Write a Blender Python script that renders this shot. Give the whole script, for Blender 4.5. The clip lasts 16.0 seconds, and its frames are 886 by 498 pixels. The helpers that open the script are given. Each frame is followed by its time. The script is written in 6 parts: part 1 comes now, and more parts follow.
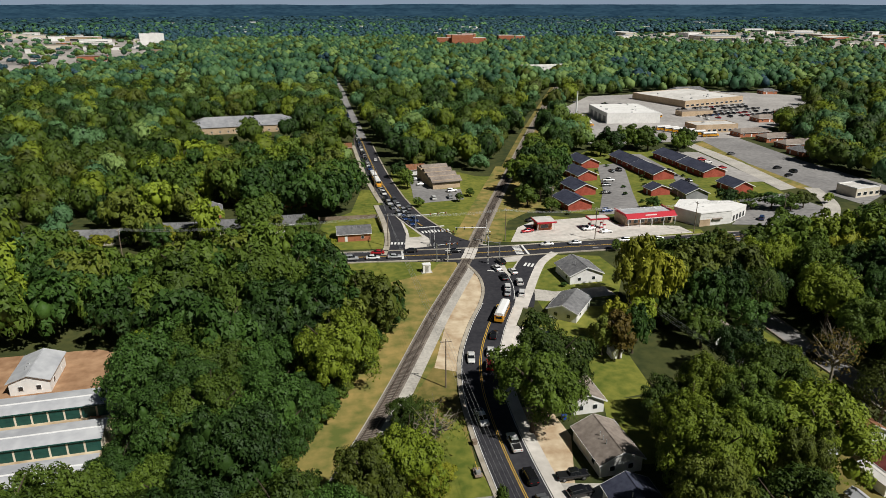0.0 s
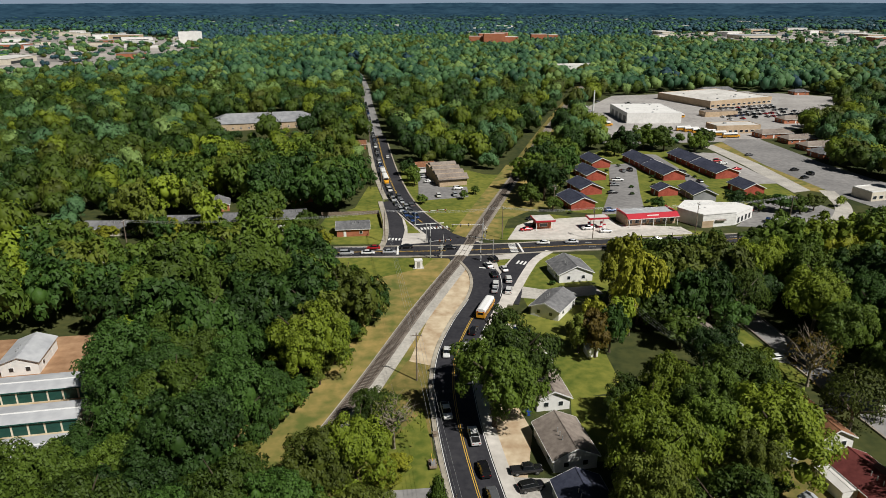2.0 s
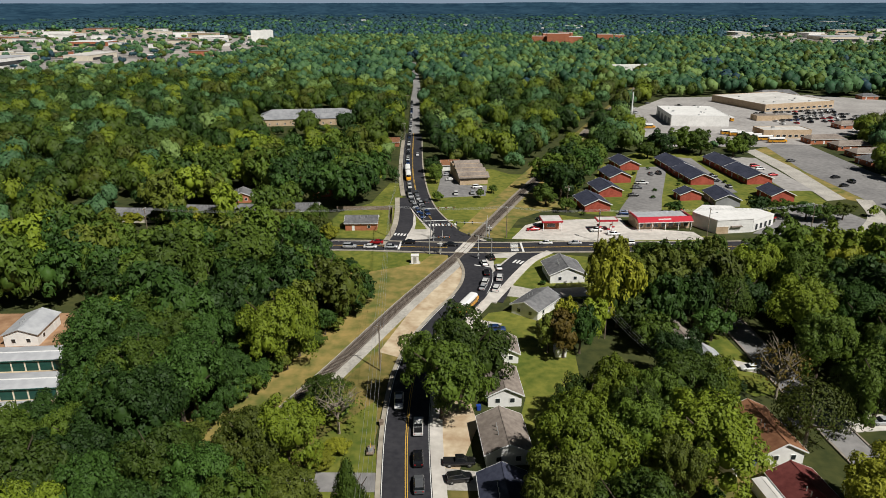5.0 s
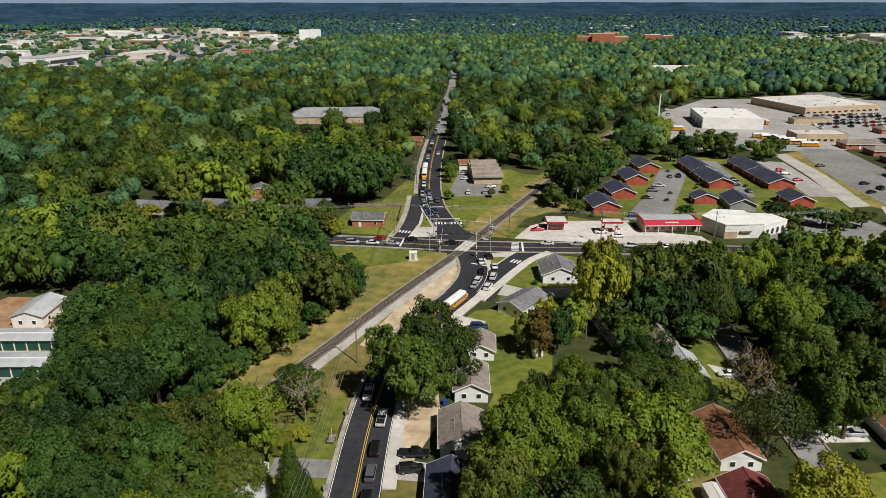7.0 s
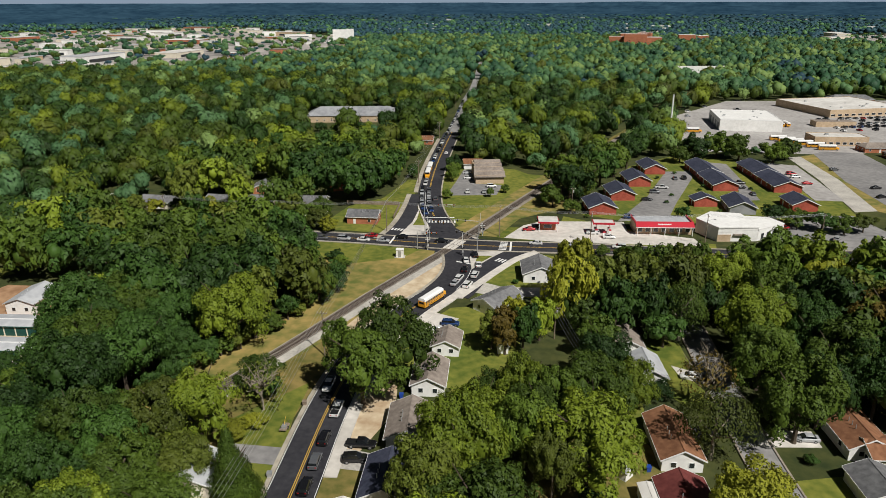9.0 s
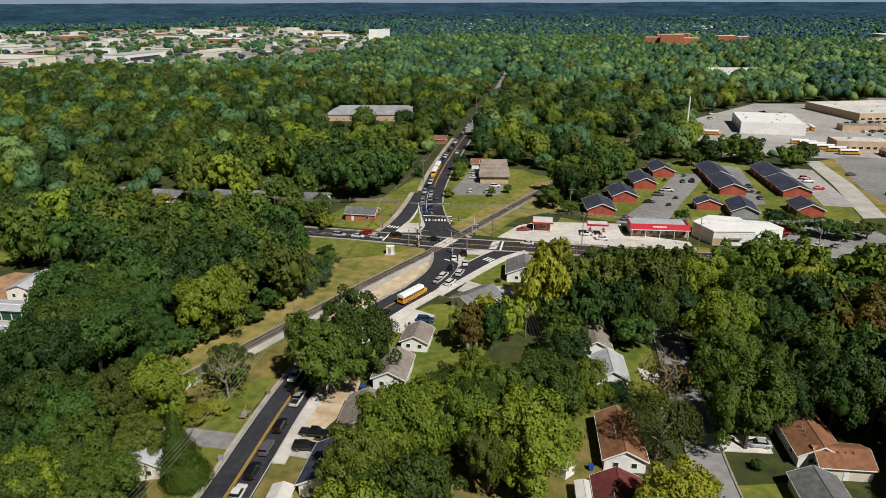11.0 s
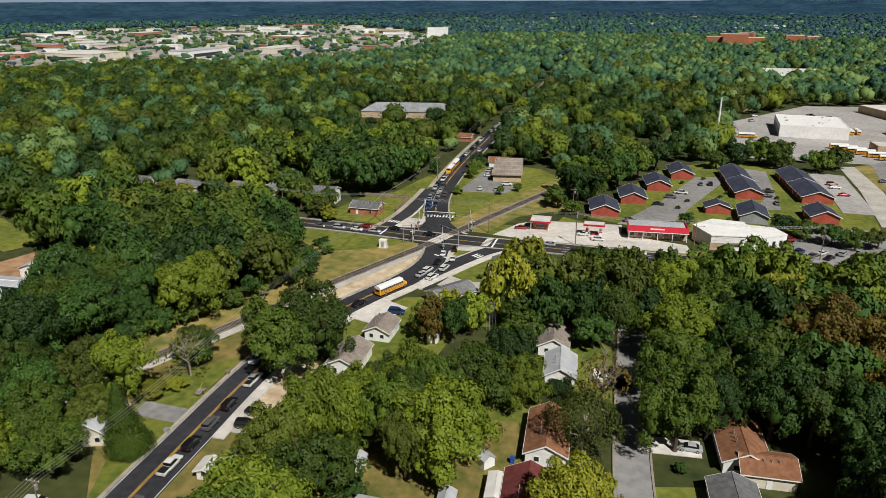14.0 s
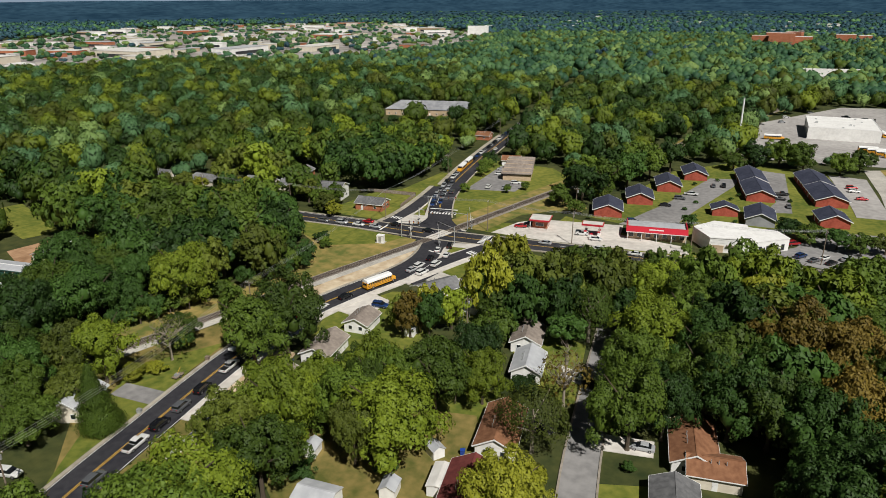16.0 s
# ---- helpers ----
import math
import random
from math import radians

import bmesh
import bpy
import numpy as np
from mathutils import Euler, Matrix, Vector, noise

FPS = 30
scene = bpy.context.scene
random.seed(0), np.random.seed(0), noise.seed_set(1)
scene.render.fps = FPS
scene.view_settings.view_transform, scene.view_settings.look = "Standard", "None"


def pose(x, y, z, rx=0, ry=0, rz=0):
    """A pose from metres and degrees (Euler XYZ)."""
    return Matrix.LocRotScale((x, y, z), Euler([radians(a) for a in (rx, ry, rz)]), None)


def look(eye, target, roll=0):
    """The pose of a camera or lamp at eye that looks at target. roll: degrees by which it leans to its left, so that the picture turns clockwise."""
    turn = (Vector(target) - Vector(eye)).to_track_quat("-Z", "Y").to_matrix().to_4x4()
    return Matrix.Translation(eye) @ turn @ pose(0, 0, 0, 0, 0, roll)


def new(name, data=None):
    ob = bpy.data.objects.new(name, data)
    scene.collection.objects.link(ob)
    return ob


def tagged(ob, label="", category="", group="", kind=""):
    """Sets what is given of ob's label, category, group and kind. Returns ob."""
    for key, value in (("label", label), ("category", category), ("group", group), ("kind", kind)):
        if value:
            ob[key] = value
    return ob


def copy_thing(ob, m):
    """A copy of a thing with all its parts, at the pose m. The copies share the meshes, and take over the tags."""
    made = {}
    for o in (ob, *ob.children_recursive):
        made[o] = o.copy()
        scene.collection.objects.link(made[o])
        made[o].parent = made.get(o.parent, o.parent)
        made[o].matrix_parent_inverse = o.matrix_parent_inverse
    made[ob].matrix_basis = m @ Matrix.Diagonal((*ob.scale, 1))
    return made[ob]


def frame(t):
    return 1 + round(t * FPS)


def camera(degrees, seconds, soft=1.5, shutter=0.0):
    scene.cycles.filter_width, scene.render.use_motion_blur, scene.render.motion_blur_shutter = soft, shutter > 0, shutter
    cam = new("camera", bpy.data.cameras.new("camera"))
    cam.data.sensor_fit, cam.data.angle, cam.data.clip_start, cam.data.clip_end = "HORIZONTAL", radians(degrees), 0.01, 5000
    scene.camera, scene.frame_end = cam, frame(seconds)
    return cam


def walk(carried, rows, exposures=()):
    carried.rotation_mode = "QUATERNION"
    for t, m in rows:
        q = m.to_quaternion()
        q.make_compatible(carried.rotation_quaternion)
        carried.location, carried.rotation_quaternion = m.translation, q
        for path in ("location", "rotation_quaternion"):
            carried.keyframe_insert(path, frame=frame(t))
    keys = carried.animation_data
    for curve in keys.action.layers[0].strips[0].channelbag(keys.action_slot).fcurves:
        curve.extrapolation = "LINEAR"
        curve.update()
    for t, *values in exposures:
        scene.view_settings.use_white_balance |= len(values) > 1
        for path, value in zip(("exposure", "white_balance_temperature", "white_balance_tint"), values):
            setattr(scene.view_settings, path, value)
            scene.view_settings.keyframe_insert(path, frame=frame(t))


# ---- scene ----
cam = camera(66.3, 16.0, soft=0.8)
METRES, EYE, TILT, LEAN, TURN = 127.2, 79.6, 0.0, 0.0, 0.0
ROWS = [
    (0.0, 0.0, 0.0, 0.0, 0.0, -20.0, -0.0),
    (0.5, 0.0259, -0.0041, -0.0003, 0.65, -20.02, -0.02),
    (1.0, 0.0526, -0.0074, -0.0005, 1.65, -20.05, -0.02),
    (1.5, 0.0801, -0.0105, -0.0008, 2.54, -20.07, 0.01),
    (2.0, 0.108, -0.0132, -0.001, 3.19, -20.09, 0.01),
    (2.5, 0.1364, -0.0153, -0.001, 4.2, -20.1, 0.03),
    (3.0, 0.166, -0.0166, -0.001, 5.17, -20.1, 0.04),
    (3.5, 0.1959, -0.0175, -0.0011, 6.02, -20.1, 0.04),
    (4.0, 0.2263, -0.0181, -0.0012, 7.26, -20.11, 0.04),
    (6.5, 0.3844, -0.0156, 0.0009, 12.29, -20.13, 0.05),
    (7.0, 0.4166, -0.0137, 0.0015, 13.57, -20.14, 0.07),
    (7.5, 0.4488, -0.0113, 0.002, 14.31, -20.14, 0.1),
    (8.0, 0.4805, -0.0082, 0.0026, 15.2, -20.14, 0.08),
    (8.5, 0.5132, -0.0045, 0.003, 16.15, -20.14, 0.13),
    (9.0, 0.5458, -0.0001, 0.0033, 16.77, -20.14, 0.15),
    (11.5, 0.7057, 0.0272, 0.0058, 21.08, -20.15, 0.14),
    (12.0, 0.7367, 0.034, 0.0062, 21.86, -20.17, 0.14),
    (12.5, 0.7675, 0.0415, 0.0066, 22.89, -20.19, 0.14),
    (13.0, 0.7989, 0.0494, 0.0071, 23.93, -20.22, 0.16),
    (13.5, 0.8299, 0.0579, 0.0075, 24.88, -20.25, 0.16),
    (14.0, 0.8609, 0.0666, 0.0079, 25.84, -20.27, 0.16),
    (14.5, 0.8916, 0.0756, 0.0082, 26.95, -20.28, 0.17),
    (15.0, 0.9228, 0.0855, 0.0087, 28.16, -20.31, 0.2),
    (15.5, 0.9538, 0.0959, 0.0092, 29.1, -20.35, 0.22),
    (16.0, 0.9844, 0.1067, 0.0096, 29.69, -20.38, 0.25),
]
walk(cam, [(t, pose(0, 0, EYE, TILT, LEAN, TURN) @ pose(METRES * x, METRES * y, METRES * z, 90 + pitch, roll, yaw)) for t, x, y, z, yaw, pitch, roll in ROWS], [(0.0, 0.0, 6200, 10), (16.0, 0.0, 6200, 10)])

# ---- world, sun ----
world = bpy.data.worlds.new("sky")
scene.world = world
world.use_nodes = True
wn = world.node_tree
sky = wn.nodes.new("ShaderNodeTexSky")
sky.sky_type, sky.sun_disc = "NISHITA", False
SUN_AZ, SUN_EL = radians(128), radians(50)
sky.sun_elevation, sky.sun_rotation = SUN_EL, SUN_AZ
wn.links.new(sky.outputs["Color"], wn.nodes["Background"].inputs["Color"])
wn.nodes["Background"].inputs["Strength"].default_value = 0.010
sun = new("sun", bpy.data.lights.new("sun", "SUN"))
sun.data.energy, sun.data.angle, sun.data.color = 5.0, radians(0.6), (1.0, 0.945, 0.84)
sun.matrix_world = look((100 + 300 * math.sin(SUN_AZ) * math.cos(SUN_EL), 100 + 300 * math.cos(SUN_AZ) * math.cos(SUN_EL), 300 * math.sin(SUN_EL)), (100, 100, 0))


# ---- materials ----
def mat(name, a, b, scale=1.0, rough=0.85, bump=0.0, metal=0.0, vary=0.0, big=0.08, coat=0.0, spec=0.3):
    """Two colours mixed by a fine and a coarse noise; vary: tone that differs from object to object."""
    m = bpy.data.materials.new(name)
    m.use_nodes = True
    n, l = m.node_tree.nodes, m.node_tree.links
    p = n["Principled BSDF"]
    co = n.new("ShaderNodeTexCoord")
    fine, coarse = n.new("ShaderNodeTexNoise"), n.new("ShaderNodeTexNoise")
    fine.inputs["Scale"].default_value, fine.inputs["Detail"].default_value = scale, 5
    coarse.inputs["Scale"].default_value, coarse.inputs["Detail"].default_value = scale * big, 4
    for t in (fine, coarse):
        l.new(co.outputs["Object"], t.inputs["Vector"])
    add = n.new("ShaderNodeMath")
    add.operation = "ADD"
    l.new(fine.outputs["Fac"], add.inputs[0])
    l.new(coarse.outputs["Fac"], add.inputs[1])
    ramp = n.new("ShaderNodeMapRange")
    ramp.inputs["From Min"].default_value, ramp.inputs["From Max"].default_value = 0.75, 1.25
    l.new(add.outputs[0], ramp.inputs["Value"])
    mix = n.new("ShaderNodeMix")
    mix.data_type = "RGBA"
    mix.inputs["A"].default_value, mix.inputs["B"].default_value = (*a, 1), (*b, 1)
    l.new(ramp.outputs["Result"], mix.inputs["Factor"])
    out = mix.outputs["Result"]
    if vary:
        info, hsv = n.new("ShaderNodeObjectInfo"), n.new("ShaderNodeHueSaturation")
        mr = n.new("ShaderNodeMapRange")
        mr.inputs["To Min"].default_value, mr.inputs["To Max"].default_value = 1 - vary, 1 + vary
        l.new(info.outputs["Random"], mr.inputs["Value"])
        l.new(mr.outputs["Result"], hsv.inputs["Value"])
        l.new(out, hsv.inputs["Color"])
        out = hsv.outputs["Color"]
    l.new(out, p.inputs["Base Color"])
    p.inputs["Roughness"].default_value, p.inputs["Metallic"].default_value = rough, metal
    p.inputs["Coat Weight"].default_value, p.inputs["Specular IOR Level"].default_value = coat, spec
    if bump:
        b_ = n.new("ShaderNodeBump")
        b_.inputs["Strength"].default_value, b_.inputs["Distance"].default_value = bump, 0.05
        l.new(fine.outputs["Fac"], b_.inputs["Height"])
        l.new(b_.outputs["Normal"], p.inputs["Normal"])
    return m


def leafmat(name, a, b, through_light=0.14):
    """Leaves: a tone from spray to spray, from patch to patch and from tree to tree, partly translucent."""
    m = bpy.data.materials.new(name)
    m.use_nodes = True
    n, l = m.node_tree.nodes, m.node_tree.links
    p, outp = n["Principled BSDF"], n["Material Output"]
    geo, info, co, noi = (n.new("ShaderNode" + k) for k in ("NewGeometry", "ObjectInfo", "TexCoord", "TexNoise"))
    noi.inputs["Scale"].default_value = 0.085
    l.new(geo.outputs["Position"], noi.inputs["Vector"])
    tuft, bump = n.new("ShaderNodeTexNoise"), n.new("ShaderNodeBump")
    tuft.inputs["Scale"].default_value, tuft.inputs["Detail"].default_value, tuft.inputs["Roughness"].default_value = 1.1, 4, 0.65
    l.new(geo.outputs["Position"], tuft.inputs["Vector"])
    bump.inputs["Strength"].default_value, bump.inputs["Distance"].default_value = 0.5, 0.35
    l.new(tuft.outputs["Fac"], bump.inputs["Height"])
    l.new(bump.outputs["Normal"], p.inputs["Normal"])
    mix = n.new("ShaderNodeMix")
    mix.data_type = "RGBA"
    mix.inputs["A"].default_value, mix.inputs["B"].default_value = (*a, 1), (*b, 1)
    attr, own, ofs = n.new("ShaderNodeAttribute"), n.new("ShaderNodeMath"), n.new("ShaderNodeMath")
    attr.attribute_name = "tone"
    own.operation, ofs.operation = "FRACT", "ADD"
    l.new(attr.outputs["Fac"], ofs.inputs[0])
    l.new(info.outputs["Random"], ofs.inputs[1])
    l.new(ofs.outputs[0], own.inputs[0])
    ad, tree = n.new("ShaderNodeMath"), n.new("ShaderNodeMath")
    ad.operation = tree.operation = "MULTIPLY_ADD"
    ad.inputs[1].default_value, tree.inputs[1].default_value = 0.24, 0.36
    l.new(geo.outputs["Random Per Island"], ad.inputs[0])
    l.new(own.outputs[0], tree.inputs[0])
    mr = n.new("ShaderNodeMapRange")
    mr.inputs["From Min"].default_value, mr.inputs["From Max"].default_value = 0.3, 0.7
    mr.inputs["To Min"].default_value, mr.inputs["To Max"].default_value = 0.0, 0.28
    l.new(noi.outputs["Fac"], mr.inputs["Value"])
    # shade painted in: the bump's noise also darkens the gaps between tufts
    tm, ta = n.new("ShaderNodeMapRange"), n.new("ShaderNodeMath")
    tm.inputs["From Min"].default_value, tm.inputs["From Max"].default_value = 0.38, 0.66
    tm.inputs["To Min"].default_value, tm.inputs["To Max"].default_value = -0.06, 0.16
    l.new(tuft.outputs["Fac"], tm.inputs["Value"])
    l.new(tm.outputs["Result"], ta.inputs[0])
    l.new(mr.outputs["Result"], ta.inputs[1])
    l.new(ta.outputs[0], tree.inputs[2])
    l.new(tree.outputs[0], ad.inputs[2])
    l.new(ad.outputs[0], mix.inputs["Factor"])
    hsv, mv = n.new("ShaderNodeHueSaturation"), n.new("ShaderNodeMapRange")
    mv.inputs["To Min"].default_value, mv.inputs["To Max"].default_value = 0.75, 1.25
    l.new(info.outputs["Random"], mv.inputs["Value"])
    l.new(mv.outputs["Result"], hsv.inputs["Value"])
    l.new(mix.outputs["Result"], hsv.inputs["Color"])
    l.new(hsv.outputs["Color"], p.inputs["Base Color"])
    p.inputs["Roughness"].default_value, p.inputs["Specular IOR Level"].default_value = 0.6, 0.25
    tr, ms = n.new("ShaderNodeBsdfTranslucent"), n.new("ShaderNodeMixShader")
    l.new(hsv.outputs["Color"], tr.inputs["Color"])
    ms.inputs[0].default_value = through_light
    l.new(p.outputs[0], ms.inputs[1])
    l.new(tr.outputs[0], ms.inputs[2])
    l.new(ms.outputs[0], outp.inputs["Surface"])
    return m


def plain(name, c, rough=0.5, metal=0.0, coat=0.0, spec=0.5):
    return mat(name, [x * 0.92 for x in c], [min(1, x * 1.06) for x in c], 3.0, rough, 0, metal, 0, 0.1, coat, spec)


M_GROUND = mat("ground_grass", (0.022, 0.034, 0.008), (0.07, 0.075, 0.02), 0.35, 0.95, 0.4, big=0.12)
M_LAWN = mat("mown_grass", (0.075, 0.105, 0.012), (0.205, 0.205, 0.034), 0.45, 0.95, 0.4, big=0.12)
M_DRYGRASS = mat("dry_grass", (0.105, 0.125, 0.026), (0.34, 0.245, 0.080), 0.32, 0.95, 0.5, big=0.2)
M_DIRT = mat("bare_earth", (0.38, 0.27, 0.165), (0.62, 0.52, 0.37), 0.35, 0.95, 0.4, big=0.25)
M_CLAY = mat("orange_clay", (0.25, 0.14, 0.075), (0.42, 0.26, 0.15), 0.35, 0.95, 0.4, big=0.25)
M_SHOULDER = mat("brown_gravel", (0.19, 0.165, 0.13), (0.33, 0.29, 0.24), 1.2, 0.95, 0.5, big=0.1)
M_YARD = mat("worn_yard", (0.085, 0.092, 0.018), (0.25, 0.185, 0.06), 0.4, 0.95, 0.4, big=0.2)
M_GRAVEL = mat("gravel", (0.33, 0.31, 0.28), (0.52, 0.49, 0.44), 1.5, 0.95, 0.5, big=0.1)
M_BALLAST = mat("ballast", (0.13, 0.11, 0.095), (0.26, 0.225, 0.19), 2.5, 0.95, 0.6, big=0.1)
M_ASPHALT = mat("fresh_asphalt", (0.022, 0.022, 0.028), (0.045, 0.044, 0.05), 0.8, 0.8, 0.2, big=0.1)
M_OLDROAD = mat("worn_asphalt", (0.17, 0.165, 0.165), (0.28, 0.27, 0.265), 0.5, 0.9, 0.2, big=0.1)
M_CONCRETE = mat("concrete", (0.46, 0.43, 0.39), (0.66, 0.62, 0.57), 0.5, 0.85, 0.2, big=0.15)
M_KERB = mat("weathered_kerb", (0.27, 0.24, 0.19), (0.44, 0.40, 0.33), 0.6, 0.9, 0.2, big=0.15)
M_LINE_W = plain("white_road_paint", (0.75, 0.75, 0.73), 0.7)
M_LINE_Y = plain("yellow_road_paint", (0.62, 0.38, 0.05), 0.7)
M_TIE = mat("creosoted_wood", (0.035, 0.027, 0.022), (0.09, 0.07, 0.055), 2, 0.9, 0.3)
M_STEEL = mat("rail_steel", (0.2, 0.15, 0.12), (0.36, 0.3, 0.26), 2, 0.45, 0, 0.8)
M_GALV = mat("galvanised_steel", (0.42, 0.43, 0.44), (0.6, 0.61, 0.62), 2, 0.45, 0, 0.6)
M_BRICK = mat("red_brick", (0.27, 0.055, 0.035), (0.42, 0.10, 0.065), 1.5, 0.9, 0.3, big=0.2)
M_BRICK2 = mat("orange_brick", (0.34, 0.12, 0.06), (0.46, 0.18, 0.1), 1.2, 0.9, 0.3, big=0.2)
M_TANBRICK = mat("tan_brick", (0.42, 0.31, 0.2), (0.56, 0.43, 0.3), 1.2, 0.9, 0.2, big=0.2)
M_NAVY = mat("navy_shingles", (0.028, 0.032, 0.055), (0.06, 0.066, 0.1), 1.2, 0.8, 0.4, big=0.15)
M_GREYROOF = mat("grey_shingles", (0.10, 0.10, 0.105), (0.2, 0.2, 0.205), 1.0, 0.9, 0.4, vary=0.12, big=0.15)
M_TANROOF = mat("weathered_brown_shingles", (0.17, 0.14, 0.12), (0.3, 0.255, 0.22), 1.0, 0.9, 0.4, big=0.15)
M_BROWNROOF = mat("brown_shingles", (0.16, 0.07, 0.035), (0.28, 0.135, 0.07), 1.0, 0.9, 0.4, big=0.15)
M_MAROON = mat("maroon_shingles", (0.10, 0.022, 0.02), (0.17, 0.045, 0.04), 1.0, 0.85, 0.4, big=0.15)
M_METALROOF = mat("grey_metal_sheet", (0.42, 0.43, 0.46), (0.58, 0.59, 0.61), 0.5, 0.5, 0.1, 0.15, big=0.2)
M_SLATE = mat("mid_grey_sheet", (0.2, 0.205, 0.22), (0.33, 0.335, 0.35), 0.4, 0.6, 0.1, big=0.2)
M_TOWN = mat("pale_town_ground", (0.20, 0.19, 0.18), (0.46, 0.42, 0.39), 0.03, 0.9, 0.0, big=0.2)
M_PALELOT = mat("pale_worn_asphalt", (0.27, 0.255, 0.245), (0.42, 0.40, 0.385), 0.4, 0.9, 0.2, big=0.1)
M_FLATROOF = mat("pale_roof_membrane", (0.5, 0.48, 0.45), (0.7, 0.68, 0.65), 0.3, 0.8, 0.1, big=0.2)
M_WHITE = mat("white_siding", (0.7, 0.69, 0.67), (0.84, 0.83, 0.81), 0.8, 0.6, 0.1, big=0.2)
M_CREAM = mat("cream_siding", (0.6, 0.54, 0.44), (0.72, 0.66, 0.55), 0.8, 0.7, 0.1, big=0.2)
M_RED = plain("red_sheet", (0.45, 0.014, 0.03), 0.45)
M_REDPAINT = plain("red_paint", (0.5, 0.015, 0.02), 0.3, coat=0.6)
M_GREENDOOR = mat("dark_green_steel", (0.008, 0.045, 0.04), (0.015, 0.075, 0.062), 1, 0.5, 0.1)
M_TRIM = plain("white_trim", (0.8, 0.8, 0.79), 0.5)
M_GLASS = plain("dark_window_glass", (0.02, 0.025, 0.03), 0.08, 0, 0.0, 0.8)
M_CARGLASS = plain("car_glass", (0.012, 0.014, 0.016), 0.05, 0, 0.0, 0.8)
M_TYRE = plain("tyre_rubber", (0.02, 0.02, 0.02), 0.9)
M_RIM = plain("alloy", (0.5, 0.5, 0.52), 0.3, 0.9)
M_LAMP = plain("clear_lens", (0.7, 0.7, 0.68), 0.15)
M_TAIL = plain("red_lens", (0.4, 0.01, 0.01), 0.2)
M_YELLOW = plain("school_bus_yellow", (0.72, 0.33, 0.015), 0.4, coat=0.4)
M_BLACK = plain("black_paint", (0.012, 0.012, 0.013), 0.5)
M_WOODPOLE = mat("weathered_pole_wood", (0.14, 0.105, 0.075), (0.26, 0.21, 0.16), 2, 0.9, 0.3)
M_WOOD = mat("grey_boards", (0.16, 0.12, 0.09), (0.3, 0.24, 0.18), 1.5, 0.9, 0.3)
M_BARK = mat("bark", (0.05, 0.037, 0.025), (0.12, 0.095, 0.07), 2, 0.95, 0.5)
M_PALEBARK = mat("pale_bark", (0.2, 0.17, 0.13), (0.36, 0.31, 0.25), 2, 0.95, 0.4)
M_BLUE = plain("blue_plastic", (0.02, 0.06, 0.3), 0.4)
LEAF = {
    "dark": leafmat("leaves_dark_green", (0.010, 0.029, 0.006), (0.060, 0.122, 0.018)),
    "mid": leafmat("leaves_green", (0.025, 0.052, 0.007), (0.112, 0.167, 0.017)),
    "olive": leafmat("leaves_olive", (0.040, 0.058, 0.008), (0.140, 0.170, 0.020)),
    "light": leafmat("leaves_light_green", (0.070, 0.110, 0.008), (0.255, 0.320, 0.024)),
    "yellow": leafmat("leaves_yellow_green", (0.105, 0.122, 0.008), (0.300, 0.305, 0.025)),
    "rust": leafmat("leaves_rusty_olive", (0.076, 0.058, 0.009), (0.203, 0.144, 0.024)),
    # cool tones: light distance haze put into the base colour, bluer and paler
    "cool_dark": leafmat("leaves_hazed_dark_green", (0.015, 0.054, 0.028), (0.074, 0.178, 0.084)),
    "cool_mid": leafmat("leaves_hazed_green", (0.036, 0.100, 0.044), (0.150, 0.285, 0.102)),
    "cool_light": leafmat("leaves_hazed_light_green", (0.098, 0.185, 0.055), (0.300, 0.420, 0.115)),
    # blue of the distance haze painted into the leaf colour
    "far": leafmat("leaves_haze_blue_green", (0.018, 0.052, 0.070), (0.046, 0.105, 0.130)),
}
# ridge woods with the blue of distance haze as base colour
M_RIDGE = mat("haze_blue_far_woods", (0.013, 0.034, 0.060), (0.032, 0.070, 0.108), 0.03, 1.0, big=0.2, spec=0.0)
TONES = list(LEAF)[:6]
PAINT = {k: plain("car_paint_" + k, c, 0.25, 0.2, 0.8) for k, c in dict(
    white=(0.78, 0.78, 0.77), black=(0.012, 0.012, 0.014), silver=(0.45, 0.46, 0.48), grey=(0.12, 0.125, 0.135),
    red=(0.4, 0.015, 0.02), blue=(0.02, 0.05, 0.16)).items()}


# ---- helpers of the scene ----
def mesh(name, bm, material, smooth=False):
    me = bpy.data.meshes.new(name)
    bmesh.ops.recalc_face_normals(bm, faces=bm.faces)
    bm.to_mesh(me)
    bm.free()
    for m in material if isinstance(material, (list, tuple)) else [material]:
        me.materials.append(m)
    if smooth:
        me.polygons.foreach_set("use_smooth", [True] * len(me.polygons))
    return me


def part(name, bm, material, parent, label="", smooth=False):
    ob = new(name, mesh(name, bm, material, smooth))
    ob.parent = parent
    return tagged(ob, label)


def thing(name, m, label, category, group="", kind=""):
    ob = new(name)
    ob.matrix_world = m
    return tagged(ob, label, category, group, kind)


def struct(name, bm, material, label, category="ground"):
    return tagged(new(name, mesh(name, bm, material)), label, category, kind="structure")


def box(bm, x0, x1, y0, y1, z0, z1):
    v = [bm.verts.new(c) for c in ((x0, y0, z0), (x1, y0, z0), (x1, y1, z0), (x0, y1, z0), (x0, y0, z1), (x1, y0, z1), (x1, y1, z1), (x0, y1, z1))]
    for f in ((3, 2, 1, 0), (4, 5, 6, 7), (0, 1, 5, 4), (1, 2, 6, 5), (2, 3, 7, 6), (3, 0, 4, 7)):
        bm.faces.new([v[i] for i in f])
    return bm


